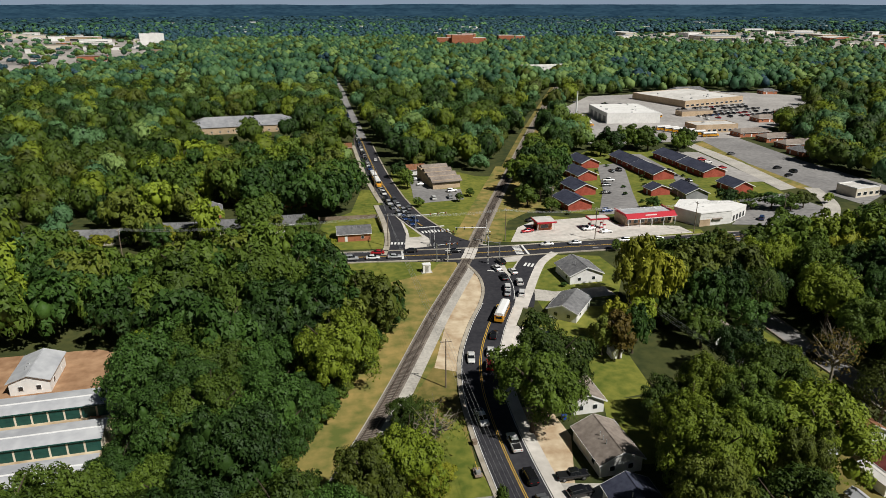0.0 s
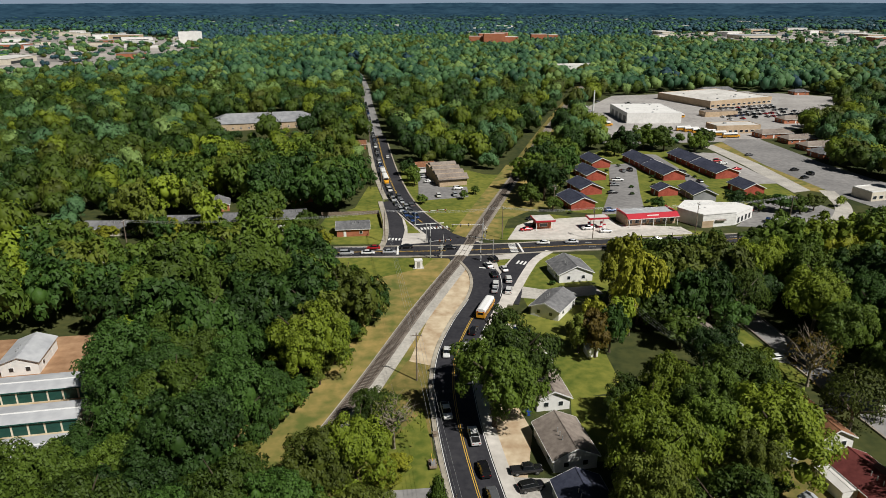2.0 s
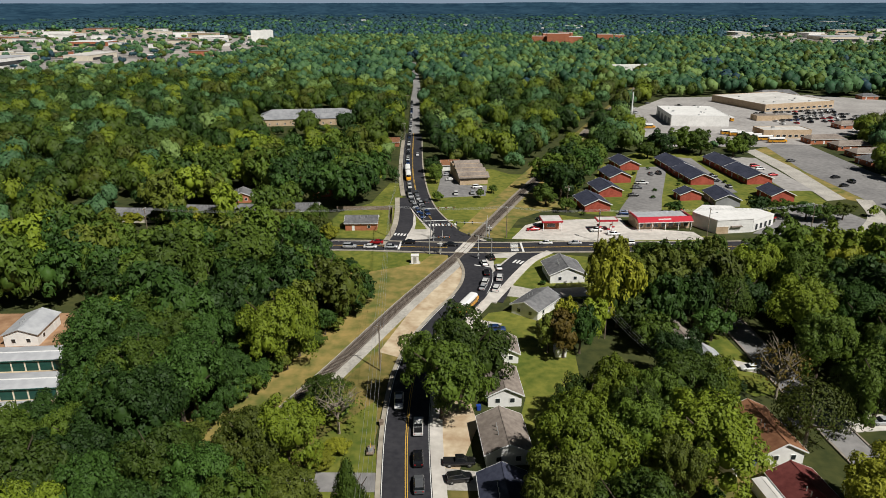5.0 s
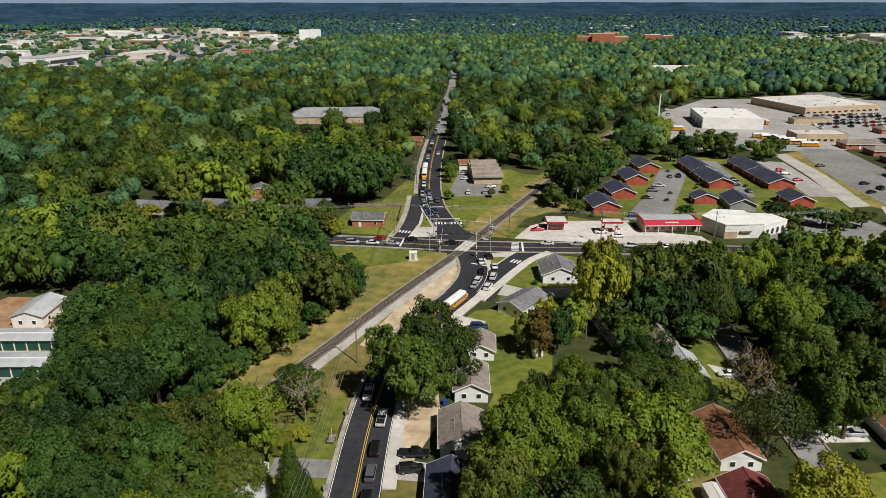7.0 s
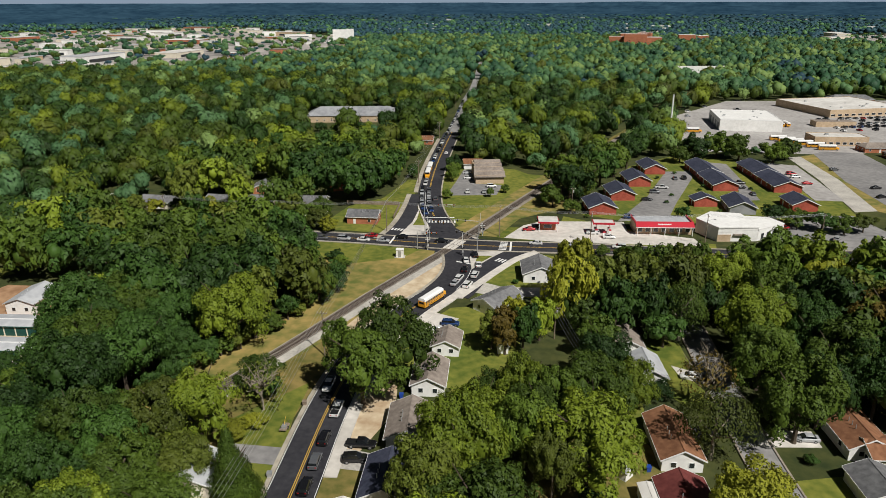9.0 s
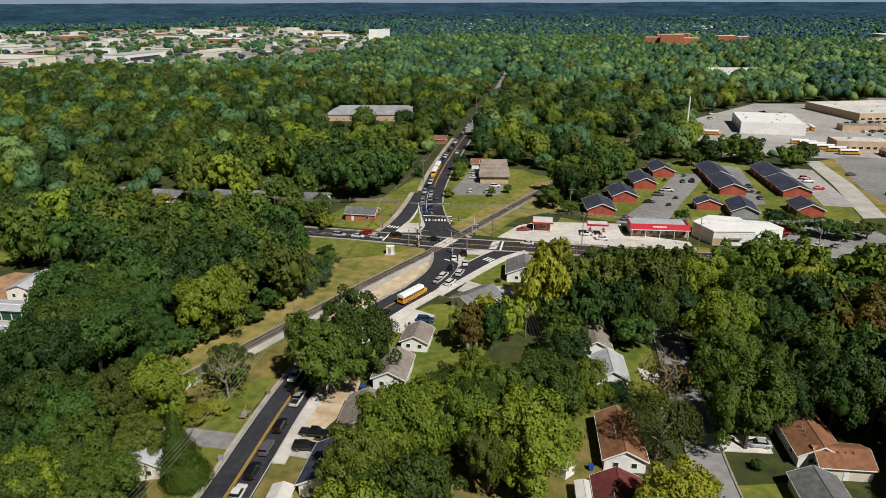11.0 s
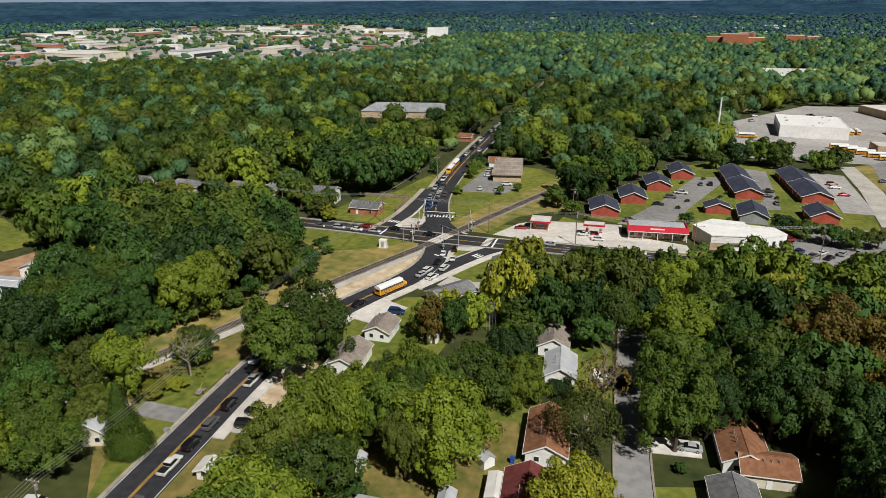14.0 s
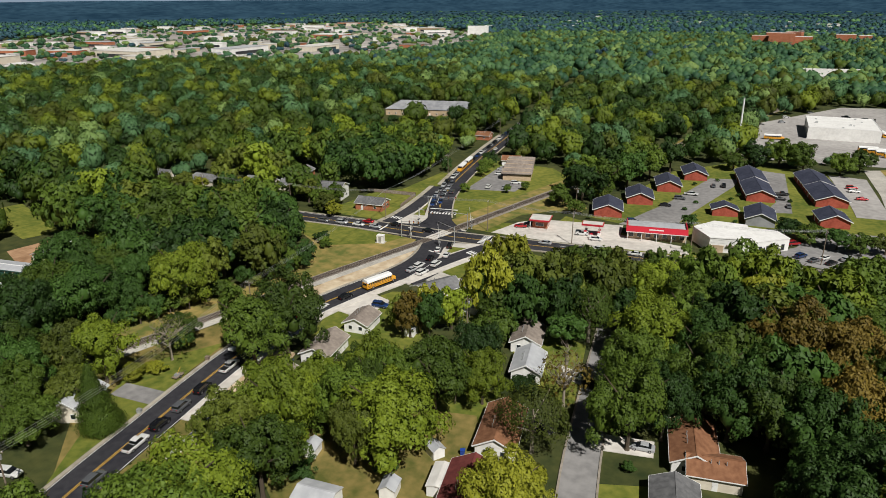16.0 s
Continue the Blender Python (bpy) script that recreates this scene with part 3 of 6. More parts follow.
def house(name, x, y, rot, w, l, h, rise, wall, roof, label, category="house", trim=True, over=0.45, hip=0.0, gable=None, windows=True, chimney=False, group="", side_windows=True, gable_windows=True):
    """A gabled building: ridge along its own y, gable ends w wide; hip: how far the ridge stops short of the ends."""
    t = thing(name, pose(x, y, 0, 0, 0, rot), label, category, group)
    BUILT.append((x, y, max(w, l) * 0.5 + 5))
    X, Y = w / 2, l / 2
    bm = bmesh.new()
    top = h + rise * (1 - 0.02)
    if hip:
        box(bm, -X, X, -Y, Y, -0.3, h)
    else:
        for s in (-1, 1):
            v = [bm.verts.new(c) for c in ((-X, s * Y, -0.3), (X, s * Y, -0.3), (X, s * Y, h), (0, s * Y, top), (-X, s * Y, h))]
            bm.faces.new(v)
            if s < 0:
                first = v
        for i in range(5):
            bm.faces.new((first[i], first[(i + 1) % 5], v[(i + 1) % 5], v[i]))
    part("wall", bm, wall, t)
    if gable and not hip:
        for s in (-1, 1):
            bm = bmesh.new()
            lo = [bm.verts.new(c) for c in ((-X, s * Y, h), (X, s * Y, h), (0, s * Y, top))]
            hi = [bm.verts.new((c.co.x, s * (Y + 0.03), c.co.z)) for c in lo]
            bm.faces.new(hi)
            for i in range(3):
                bm.faces.new((lo[i], lo[(i + 1) % 3], hi[(i + 1) % 3], hi[i]))
            part("gable", bm, gable, t)
    # roof slabs
    k = rise / X
    E = X + over
    ze, th = h - over * k, 0.16
    bm = bmesh.new()
    for s in (-1, 1):
        ends = (-Y - over, Y + over)
        ridge = (-Y - over + hip, Y + over - hip)
        pts = [(s * E, ends[0], ze), (s * E, ends[1], ze), (0, ridge[1], h + rise), (0, ridge[0], h + rise)]
        lo, hi = [bm.verts.new(p) for p in pts], [bm.verts.new((p[0], p[1], p[2] + th)) for p in pts]
        bm.faces.new(hi)
        bm.faces.new(lo[::-1])
        for i in range(4):
            bm.faces.new((lo[i], lo[(i + 1) % 4], hi[(i + 1) % 4], hi[i]))
    if hip:
        for e, r in zip(ends, ridge):
            pts = [(-E, e, ze), (E, e, ze), (0, r, h + rise)]
            lo, hi = [bm.verts.new(p) for p in pts], [bm.verts.new((p[0], p[1], p[2] + th)) for p in pts]
            bm.faces.new(hi)
            bm.faces.new(lo[::-1])
    part("roof", bm, roof, t)
    bm = bmesh.new()
    if not hip:
        box(bm, -0.12, 0.12, -Y - over, Y + over, h + rise + th - 0.02, h + rise + th + 0.04)
        part("ridge_cap", bm, roof, t)
    if trim:
        for e in (-1, 1):
            if not hip:
                for s in (-1, 1):
                    bm = bmesh.new()
                    ys = sorted((e * (Y + over), e * (Y + over + 0.05)))
                    prof = [(s * E, ze - 0.12), (0, h + rise - 0.12), (0, h + rise + th + 0.02), (s * E, ze + th + 0.02)]
                    lo, hi = [bm.verts.new((a, ys[0], b)) for a, b in prof], [bm.verts.new((a, ys[1], b)) for a, b in prof]
                    bm.faces.new(lo)
                    bm.faces.new(hi[::-1])
                    for i in range(4):
                        bm.faces.new((lo[i], lo[(i + 1) % 4], hi[(i + 1) % 4], hi[i]))
                    part("bargeboard", bm, M_TRIM, t, "white painted trim")
            part("gutter", box(bmesh.new(), *sorted((e * E, e * (E + 0.08))), -Y - over, Y + over, ze - 0.05, ze + 0.12), M_TRIM, t, "white painted trim")
    if windows:
        for s in (-1, 1) if gable_windows else ():
            for c in ((-0.22, 0.22) if w > 5 else (0,)):
                win(t, w * c - 0.55, w * c + 0.55, s * Y, 0.95, 2.1, s)
        if side_windows:
            n = max(1, int(l / 5))
            for s in (-1, 1):
                for i in range(n):
                    c = -Y + (i + 0.5) * l / n
                    if i == n // 2 and l > 6:
                        d = part("door", box(bmesh.new(), *sorted((s * X, s * (X + 0.06))), c - 0.48, c + 0.48, 0.0, 2.05), M_TRIM, t, "white door")
                        part("door_handle", box(bmesh.new(), *sorted((s * (X + 0.06), s * (X + 0.12))), c + 0.32, c + 0.4, 0.95, 1.05), M_GALV, d)
                    else:
                        win(t, c - 0.55, c + 0.55, s * X, 0.95, 2.1, s, "y")
    if chimney:
        part("chimney", box(bmesh.new(), X * 0.4, X * 0.4 + 0.7, -0.4, 0.4, h, h + rise + 0.7), M_BRICK2, t)
    for i in range(3 if l > 9 and not trim or name == "house" else 0):
        part("vent_pipe", lathe(bmesh.new(), [(0.09, h + 0.2), (0.09, h + rise + 0.35)], 6, (-X * 0.35, -Y * 0.4 + i * 1.3)), M_GALV, t)
    return t


APT = "red brick apartment block with a navy shingle roof and white trim"
for x, y, r, w, l in ((53.6, 271.2, 17, 10.6, 14), (60.2, 294, 17, 10.2, 14), (66.2, 320, 17, 10, 15), (72.7, 346, 17, 10, 15), (102.5, 326, 14, 11, 22), (97.2, 349, 14, 11, 22), (128.4, 331.5, 14, 12, 23), (122.8, 355, 14, 12, 22)):
    house("apartment_block", x, y, r, w, l, 3.0, 2.2, M_BRICK, M_NAVY, APT, "apartment block", group="flats in the red brick estate", over=0.6, gable_windows=False)
house("laundry_house", 94.4, 290.5, 16, 9.4, 6.5, 2.8, 1.8, M_BRICK, M_NAVY, "small red brick building with a navy roof beside flats", "building", over=0.5, gable_windows=False)
house("apartment_block", 107.6, 287.6, 8, 10, 15, 3.0, 2.2, M_SLATE, M_NAVY, "grey-sided apartment block with a navy shingle roof", "apartment block", group="flats in the red brick estate", over=0.6, gable_windows=False)
house("apartment_block", 131.5, 297, 14, 10, 12, 3.0, 2.2, M_BRICK, M_NAVY, APT, "apartment block", group="flats in the red brick estate", over=0.6, gable_windows=False)

house("house", 30.5, 106.2, 14, 8.2, 11.5, 2.9, 1.9, M_WHITE, M_TANROOF, "small white house with weathered brown shingle roof", group="houses along the road")
house("house", 28.6, 125, 12, 7, 11, 2.9, 1.7, M_WHITE, M_TANROOF, "white roadside house with brown shingle roof", group="houses along the road")
house("house", 27.6, 141.5, 10, 6.4, 8, 2.7, 1.5, M_WHITE, M_TANROOF, "small white house with low brown roof", group="houses along the road")
house("house", 34.4, 168.5, -28, 8, 12, 2.8, 1.6, M_WHITE, M_GREYROOF, "white house with a grey shingle roof", group="houses along the road")
house("house", 41.8, 194, 14, 10.5, 11, 2.9, 2.2, M_WHITE, M_GREYROOF, "white house with a steep dark grey shingle roof on a lawn", group="houses along the road", gable=M_WHITE)
house("house", 32.2, 89.5, 12, 8, 11, 2.8, 1.9, M_WHITE, M_NAVY, "house with a dark slate-coloured shingle roof", group="houses along the road")
house("garage", 27.4, 80.8, 14, 3.0, 3.4, 2.1, 0.5, M_WHITE, M_FLATROOF, "white garage with a pale metal roof", "garage")
house("house", -1.6, 81.5, 28, 7, 10, 2.8, 2.2, M_CREAM, M_METALROOF, "cream house with a pale grey metal roof among trees")
house("house", 79.6, 115.8, 14, 7.4, 14, 2.8, 1.9, M_WHITE, M_BROWNROOF, "white house with a rusty brown shingle roof", gable=M_WHITE)
house("house", 82, 97, 15, 8, 13, 2.8, 1.9, M_BRICK2, M_MAROON, "brick house with a dark maroon shingle roof")
house("house", 113, 128.5, 14, 8, 13, 2.8, 2.0, M_WHITE, M_BROWNROOF, "cream house with an orange-brown shingle roof", gable=M_CREAM)
house("house", 117.5, 123.5, 104, 7, 9, 2.8, 1.6, M_CREAM, M_BROWNROOF, "low house wing with an orange-brown roof")
house("garage", 113.2, 112, 14, 7.5, 8, 2.7, 1.6, M_WHITE, M_GREYROOF, "white garage with a grey shingle roof", "garage")
house("house", 69.0, 154, 15, 7, 10, 2.8, 1.8, M_WHITE, M_TANROOF, "white house with a brown shingle roof among trees")
house("house", 74.4, 141.5, 15, 6.5, 10, 2.8, 1.8, M_WHITE, M_METALROOF, "white house with a pale roof beside a street")
for x, y, r, w, l in ((50.5, 94, 15, 2.6, 3.2), (71, 105, 60, 2.4, 3), (69.5, 92, 15, 2.8, 3.4), (47.6, 163, 100, 3, 5), (41, 144, 10, 2.6, 3)):
    house("garden_shed", x, y, r, w, l, 2.0, 0.8, M_WHITE, M_METALROOF, "small white garden shed with a metal roof", "shed", trim=False, windows=False, over=0.2, group="garden sheds")
house("carport", 76, 98, 15, 3, 6.5, 2.2, 0.3, M_WHITE, M_FLATROOF, "long white carport roof beside a house", "carport", trim=False, windows=False, over=0.2)
house("garden_shed", 60, 84, 100, 5, 7, 2.1, 0.8, M_WHITE, M_METALROOF, "shed with a blue-grey metal roof", "shed", trim=False, windows=False, over=0.2)

house("house", -32, 230.5, 100, 8, 11.5, 2.9, 1.7, M_BRICK2, M_GREYROOF, "brick house with a grey roof and white gables", gable=M_WHITE)
house("house", -56, 235, 104, 9, 11, 5.2, 1.8, M_WHITE, M_GREYROOF, "two-storey white house with a grey roof among trees")
for x, y, r, l in ((-78, 238, 95, 16), (-96, 234, 95, 14), (-120, 226, 95, 17), (-86, 297, 95, 13), (-92, 258, 20, 9), (-80, 345, 100, 14), (-58, 381, 100, 12), (-150, 222, 95, 14), (-62, 272, 30, 9)):
    house("house", x, y, r, 8, l, 2.8, 1.7, M_CREAM if l > 13 else M_BRICK2, M_BROWNROOF if l == 12 else M_GREYROOF, "house among trees with a low shingle roof", group="houses in the woods")
house("house", -14, 328, 108, 7, 9, 2.9, 1.7, M_WHITE, M_BROWNROOF, "small white house with a reddish roof behind offices")
for x, y, r, l, k in ((195, 430, 105, 22, 0), (203, 413, 105, 20, 0), (206, 393, 105, 22, 0), (199, 372, 15, 12, 1), (232, 486, 105, 24, 0), (258, 512, 105, 16, 0), (330, 600, 60, 14, 1), (300, 640, 100, 14, 1)):
    house("house", x, y, r, 10, l, 2.9, 1.9, M_BRICK2, M_GREYROOF if k else M_TANROOF, "brick house with a wide low hipped roof", hip=4, group="houses behind the depot")


def hall(name, x, y, rot, w, l, h, wall, roof, label, category="building", parapet=0.5, bays=0, door=None):
    """A flat-roofed building with parapet, roof, units and bays of windows or doors along its front."""
    t = thing(name, pose(x, y, 0, 0, 0, rot), label, category)
    BUILT.append((x, y, max(w, l) * 0.55 + 5))
    X, Y = w / 2, l / 2
    part("wall", box(bmesh.new(), -X, X, -Y, Y, -0.3, h), wall, t)
    part("roof", box(bmesh.new(), -X + 0.3, X - 0.3, -Y + 0.3, Y - 0.3, h, h + 0.12), roof, t)
    if parapet:
        bm = bmesh.new()
        for a in ((-X, X, -Y, -Y + 0.3), (-X, X, Y - 0.3, Y), (-X, -X + 0.3, -Y + 0.3, Y - 0.3), (X - 0.3, X, -Y + 0.3, Y - 0.3)):
            box(bm, *a, h, h + parapet)
        part("parapet", bm, M_TRIM if wall is not M_TANBRICK else wall, t)
    rng = random.Random(int(x * 7 + y))
    for i in range(min(8, int(w * l / 220))):
        a, b, s = rng.uniform(-X + 2, X - 3), rng.uniform(-Y + 2, Y - 3), rng.uniform(0.8, 1.8)
        part("roof_unit", box(bmesh.new(), a, a + s, b, b + s * 0.8, h + 0.12, h + 0.12 + s * 0.6), M_GALV, t)
    for i in range(bays):
        c = -X + (i + 0.5) * w / bays
        if door:
            part("roller_door", box(bmesh.new(), c - w / bays * 0.36, c + w / bays * 0.36, -Y - 0.06, -Y, 0, h * 0.7), door, t)
        else:
            win(t, c - w / bays * 0.3, c + w / bays * 0.3, -Y, 0.9, min(2.4, h - 0.6), -1)
    return t


# storage sheds: long low units with a row of green roller doors
for k, (x, y) in enumerate(((-86, 118.3), (-82.5, 106.4), (-79, 95.2), (-75.5, 84))):
    t = thing("storage_building", pose(x, y, 0, 0, 0, 14), "long pale metal self-storage shed with dark green roller doors", "storage building", "storage sheds")
    L, D = 36, 6.4
    bm = bmesh.new()
    for s in (-1, 1):
        v = [bm.verts.new(c) for c in ((s * L / 2, -D / 2, -0.3), (s * L / 2, D / 2, -0.3), (s * L / 2, D / 2, 2.7), (s * L / 2, 0, 3.1), (s * L / 2, -D / 2, 2.7))]
        bm.faces.new(v)
        if s < 0:
            first = v
    for i in range(5):
        bm.faces.new((first[i], first[(i + 1) % 5], v[(i + 1) % 5], v[i]))
    part("wall", bm, M_CREAM, t)
    for s in (-1, 1):
        bm = bmesh.new()
        pts = [(-L / 2 - 0.2, s * (D / 2 + 0.35), 2.72), (L / 2 + 0.2, s * (D / 2 + 0.35), 2.72), (L / 2 + 0.2, 0, 3.16), (-L / 2 - 0.2, 0, 3.16)]
        lo, hi = [bm.verts.new(p) for p in pts], [bm.verts.new((p[0], p[1], p[2] + 0.08)) for p in pts]
        bm.faces.new(hi)
        bm.faces.new(lo[::-1])
        for i in range(4):
            bm.faces.new((lo[i], lo[(i + 1) % 4], hi[(i + 1) % 4], hi[i]))
        part("roof", bm, M_METALROOF, t)
    part("ridge_cap", box(bmesh.new(), -L / 2 - 0.2, L / 2 + 0.2, -0.2, 0.2, 3.2, 3.27), M_TRIM, t)
    part("eaves_board", box(bmesh.new(), -L / 2 - 0.2, L / 2 + 0.2, -D / 2 - 0.45, -D / 2 - 0.36, 2.6, 2.85), M_GREENDOOR, t)
    for i in range(12):
        c = -L / 2 + (i + 0.5) * 3
        d = part("roller_door", box(bmesh.new(), c - 1.3, c + 1.3, -D / 2 - 0.07, -D / 2, 0.02, 2.3), M_GREENDOOR, t, "dark green ribbed roller door")
        part("door_rib", box(bmesh.new(), c - 1.3, c + 1.3, -D / 2 - 0.09, -D / 2 - 0.07, 1.1, 1.16), M_GREENDOOR, d)
house("workshop", -90.4, 132.8, 14, 8, 12, 3.2, 1.4, M_WHITE, M_METALROOF, "white workshop with a pale metal roof beside storage sheds", "workshop", trim=False)

# filling station
g = hall("station_shop", 77.4, 250.6, 14.5, 20, 9, 4.0, M_TANBRICK, M_METALROOF, "filling station shop with a red fascia and grey roof", "shop", 0, 7)
bm = bmesh.new()
prof = [(-4.5, 3.9), (-6.6, 3.2), (-6.7, 3.35), (-4.5, 4.75), (-4.2, 4.75)]
lo, hi = [bm.verts.new((-10.4, a, b)) for a, b in prof], [bm.verts.new((10.4, a, b)) for a, b in prof]
bm.faces.new(lo)
bm.faces.new(hi[::-1])
for i in range(5):
    bm.faces.new((lo[i], lo[(i + 1) % 5], hi[(i + 1) % 5], hi[i]))
part("fascia", bm, M_RED, g, "sloping red fascia")
part("fascia_end", box(bmesh.new(), -10.4, -10.0, -4.4, 4.5, 3.9, 4.7), M_RED, g)
part("fascia_end", box(bmesh.new(), 10.0, 10.4, -4.4, 4.5, 3.9, 4.7), M_RED, g)
part("fascia_stripe", box(bmesh.new(), -10.42, 10.42, -6.76, -6.68, 3.12, 3.34), M_TRIM, g, "white stripe")
part("sign_bar", box(bmesh.new(), -2.6, 2.2, -5.75, -5.6, 3.95, 4.35), M_TRIM, g, "white sign bar")
for s in (-9.8, -5, 0, 5, 9.8):
    part("canopy_post", box(bmesh.new(), s - 0.09, s + 0.09, -6.5, -6.3, 0, 3.25), M_TRIM, g)
k = thing("service_kiosk", pose(37.4, 240.4, 0, 0, 0, 12), "small brick kiosk with a red-edged pale canopy roof", "kiosk")
part("wall", box(bmesh.new(), -2.8, 2.8, -1.4, 3.2, -0.2, 3.3), M_BRICK2, k)
part("canopy", box(bmesh.new(), -3.8, 3.8, -3.6, 3.6, 3.3, 3.85), M_RED, k, "red canopy edge")
part("canopy_top", box(bmesh.new(), -3.6, 3.6, -3.4, 3.4, 3.85, 3.95), M_FLATROOF, k)
win(k, -1.6, 1.4, -1.4, 0.9, 2.2, -1)
for s in (-3.3, 3.3):
    part("canopy_post", box(bmesh.new(), s - 0.1, s + 0.1, -3.3, -3.1, 0, 3.3), M_TRIM, k)
p = thing("pump_canopy", pose(57.3, 240.5, 0, 0, 0, 12), "red and white fuel pump canopy on posts", "canopy")
part("roof", box(bmesh.new(), -3.8, 3.8, -2.2, 2.2, 4.2, 4.8), M_RED, p, "red fascia")
part("roof_top", box(bmesh.new(), -3.5, 3.5, -1.9, 1.9, 4.8, 4.86), M_FLATROOF, p)
for s in (-2.4, 2.4):
    part("post", box(bmesh.new(), s - 0.12, s + 0.12, -0.12, 0.12, 0, 4.2), M_TRIM, p)
for s, yy in ((-2.4, -1.4), (2.4, -1.4), (-2.4, 1.4), (2.4, 1.4), (0, -4)):
    q = thing("fuel_pump", pose(57.3, 240.5, 0.12, 0, 0, 12) @ pose(s, yy, 0), "red and white fuel pump on a concrete plinth", "fuel pump", "fuel pumps")
    part("plinth", box(bmesh.new(), -0.7, 0.7, -0.4, 0.4, 0, 0.15), M_CONCRETE, q)
    part("cabinet", box(bmesh.new(), -0.45, 0.45, -0.25, 0.25, 0.15, 1.7), M_TRIM, q)
    part("top_panel", box(bmesh.new(), -0.48, 0.48, -0.28, 0.28, 1.7, 2.05), M_RED, q)

# white store with two wings
w = thing("white_store", pose(0, 0, 0), "white sheet-metal store with a low pale roof and brick front", "shop")
A = [(89.6, 252.5), (96.6, 243.2), (110, 247.6), (105.5, 263), (95, 262.5)]
B = [(110.1, 247.7), (119.8, 257.4), (115.5, 263.5), (105.6, 263)]
for poly, h in ((A, 5.0), (B, 4.2)):
    cx, cy = sum(a for a, b in poly) / len(poly), sum(b for a, b in poly) / len(poly)
    part("wall", prism(bmesh.new(), poly, -0.3, h), M_WHITE, w)
    part("roof", prism(bmesh.new(), [(cx + (a - cx) * 1.02, cy + (b - cy) * 1.02) for a, b in poly], h, h + 0.3), M_WHITE, w, "pale metal roof")
part("brick_front", prism(bmesh.new(), [(96.5, 243.1), (101, 244.5), (101, 244.7), (96.5, 243.3)], 0, 2.6), M_TANBRICK, w)
part("porch", prism(bmesh.new(), [(102, 244.2), (106, 245.4), (105.4, 247), (101.4, 246)], 2.4, 2.8), M_TANROOF, w)
for i in range(4):
    a, b = 111.5 + i * 2.1, 248.8 + i * 2.1
    part("window", prism(bmesh.new(), [(a, b), (a + 0.8, b + 0.8), (a + 0.7, b + 0.9), (a - 0.1, b + 0.1)], 0.6, 2.6), M_GLASS, w)

# offices with stepped roofs
o = thing("office_building", pose(-2.4, 311, 0, 0, 0, 19), "tan two-storey office building with stepped grey shingle roofs", "office building")
for i in range(4):
    y0, h = -12.5 + i * 6.2, 4.4 + 0.5 * i
    part("wall", box(bmesh.new(), -6.5, 6.5, y0, y0 + 6.15, -0.3, h - 0.3), M_TANBRICK, o)
    bm = bmesh.new()
    prof = [(y0 - 0.9, h - 0.9), (y0 + 2.6, h + 0.9), (y0 + 5.6, h - 0.2), (y0 + 5.6, h - 0.5), (y0 - 0.9, h - 1.2)]
    lo, hi = [bm.verts.new((-7.2 + 0.5 * i, a, b)) for a, b in prof], [bm.verts.new((7.2, a, b)) for a, b in prof]
    bm.faces.new(lo)
    bm.faces.new(hi[::-1])
    for j in range(5):
        bm.faces.new((lo[j], lo[(j + 1) % 5], hi[(j + 1) % 5], hi[j]))
    part("roof", bm, M_TANROOF, o)
part("band", box(bmesh.new(), -6.6, 6.6, -12.6, -12.5, 2.5, 3.1), M_TANROOF, o, "brown band")

# depot and other halls
hall("warehouse", 131, 497.6, 5, 38, 44, 7, M_WHITE, M_WHITE, "large white metal warehouse with a white roof", "warehouse", 0.3)
for i in range(4):
    part("roller_door", box(bmesh.new(), -19.06, -19, -19 + i * 10, -13 + i * 10, 0, 4.6), M_SLATE, bpy.data.objects["warehouse"], "dark open dock door")
hall("warehouse", 209, 591, 28, 67, 60, 5.2, M_TANBRICK, M_FLATROOF, "wide tan brick warehouse with a pale flat roof", "warehouse", 0.4, 12)
hall("depot_office", 176, 446, 12, 30, 14, 5, M_TANBRICK, M_FLATROOF, "tan brick depot office with a pale roof", "office building", 0.4, 8)
hall("depot_shed", 188, 512, 14, 26, 9, 3.6, M_TANBRICK, M_TANROOF, "low open depot shed", "shed", 0, 0)
house("long_house", 226, 640, 105, 14, 34, 3.2, 3, M_BRICK2, M_GREYROOF, "dark-roofed low building behind the depot", "building", hip=5)
hall("long_building", 120, 824, 18, 58, 14, 10, M_WHITE, M_FLATROOF, "long white two-storey building with rows of windows", "building", 0.4, 14)
hall("long_building", 290, 955, -30, 50, 30, 6, M_TANBRICK, M_TANROOF, "tan school building with a brown roof", "building", 0.4, 8)
hall("corner_shop", 183, 290, 20, 14, 10, 4, M_CREAM, M_FLATROOF, "small cream shop beside a wide lot", "shop", 0.4, 4)
house("school", -132, 450, 108, 26, 66, 4.6, 4.6, M_TANBRICK, M_SLATE, "long school building with a grey metal roof among trees", "school", trim=False, hip=9)
hall("white_tower", -566, 1378, 25, 44, 24, 22, M_WHITE, M_FLATROOF, "white multi-storey block above the woods", "building", 0.5, 6)
rngb = random.Random(5)
for x, y, w, h in ((4, 1272, 30, 20), (34, 1262, 38, 25), (64, 1282, 26, 19), (18, 1310, 24, 23), (122, 1385, 30, 19), (150, 1400, 20, 17), (48, 1330, 24, 24)):
    hall("campus_hall", x, y, rngb.uniform(-12, 12), w, 16, h, M_BRICK2, M_BRICK2 if h > 19 else M_FLATROOF, "red brick campus hall above the woods", "building", 0.4, 5)

# shopping districts, far off: pale flat halls on pale ground
NEAR_BUILT = len(BUILT) - 10
def polar(az, d):
    return 60 + d * math.sin(radians(az)), d * math.cos(radians(az))


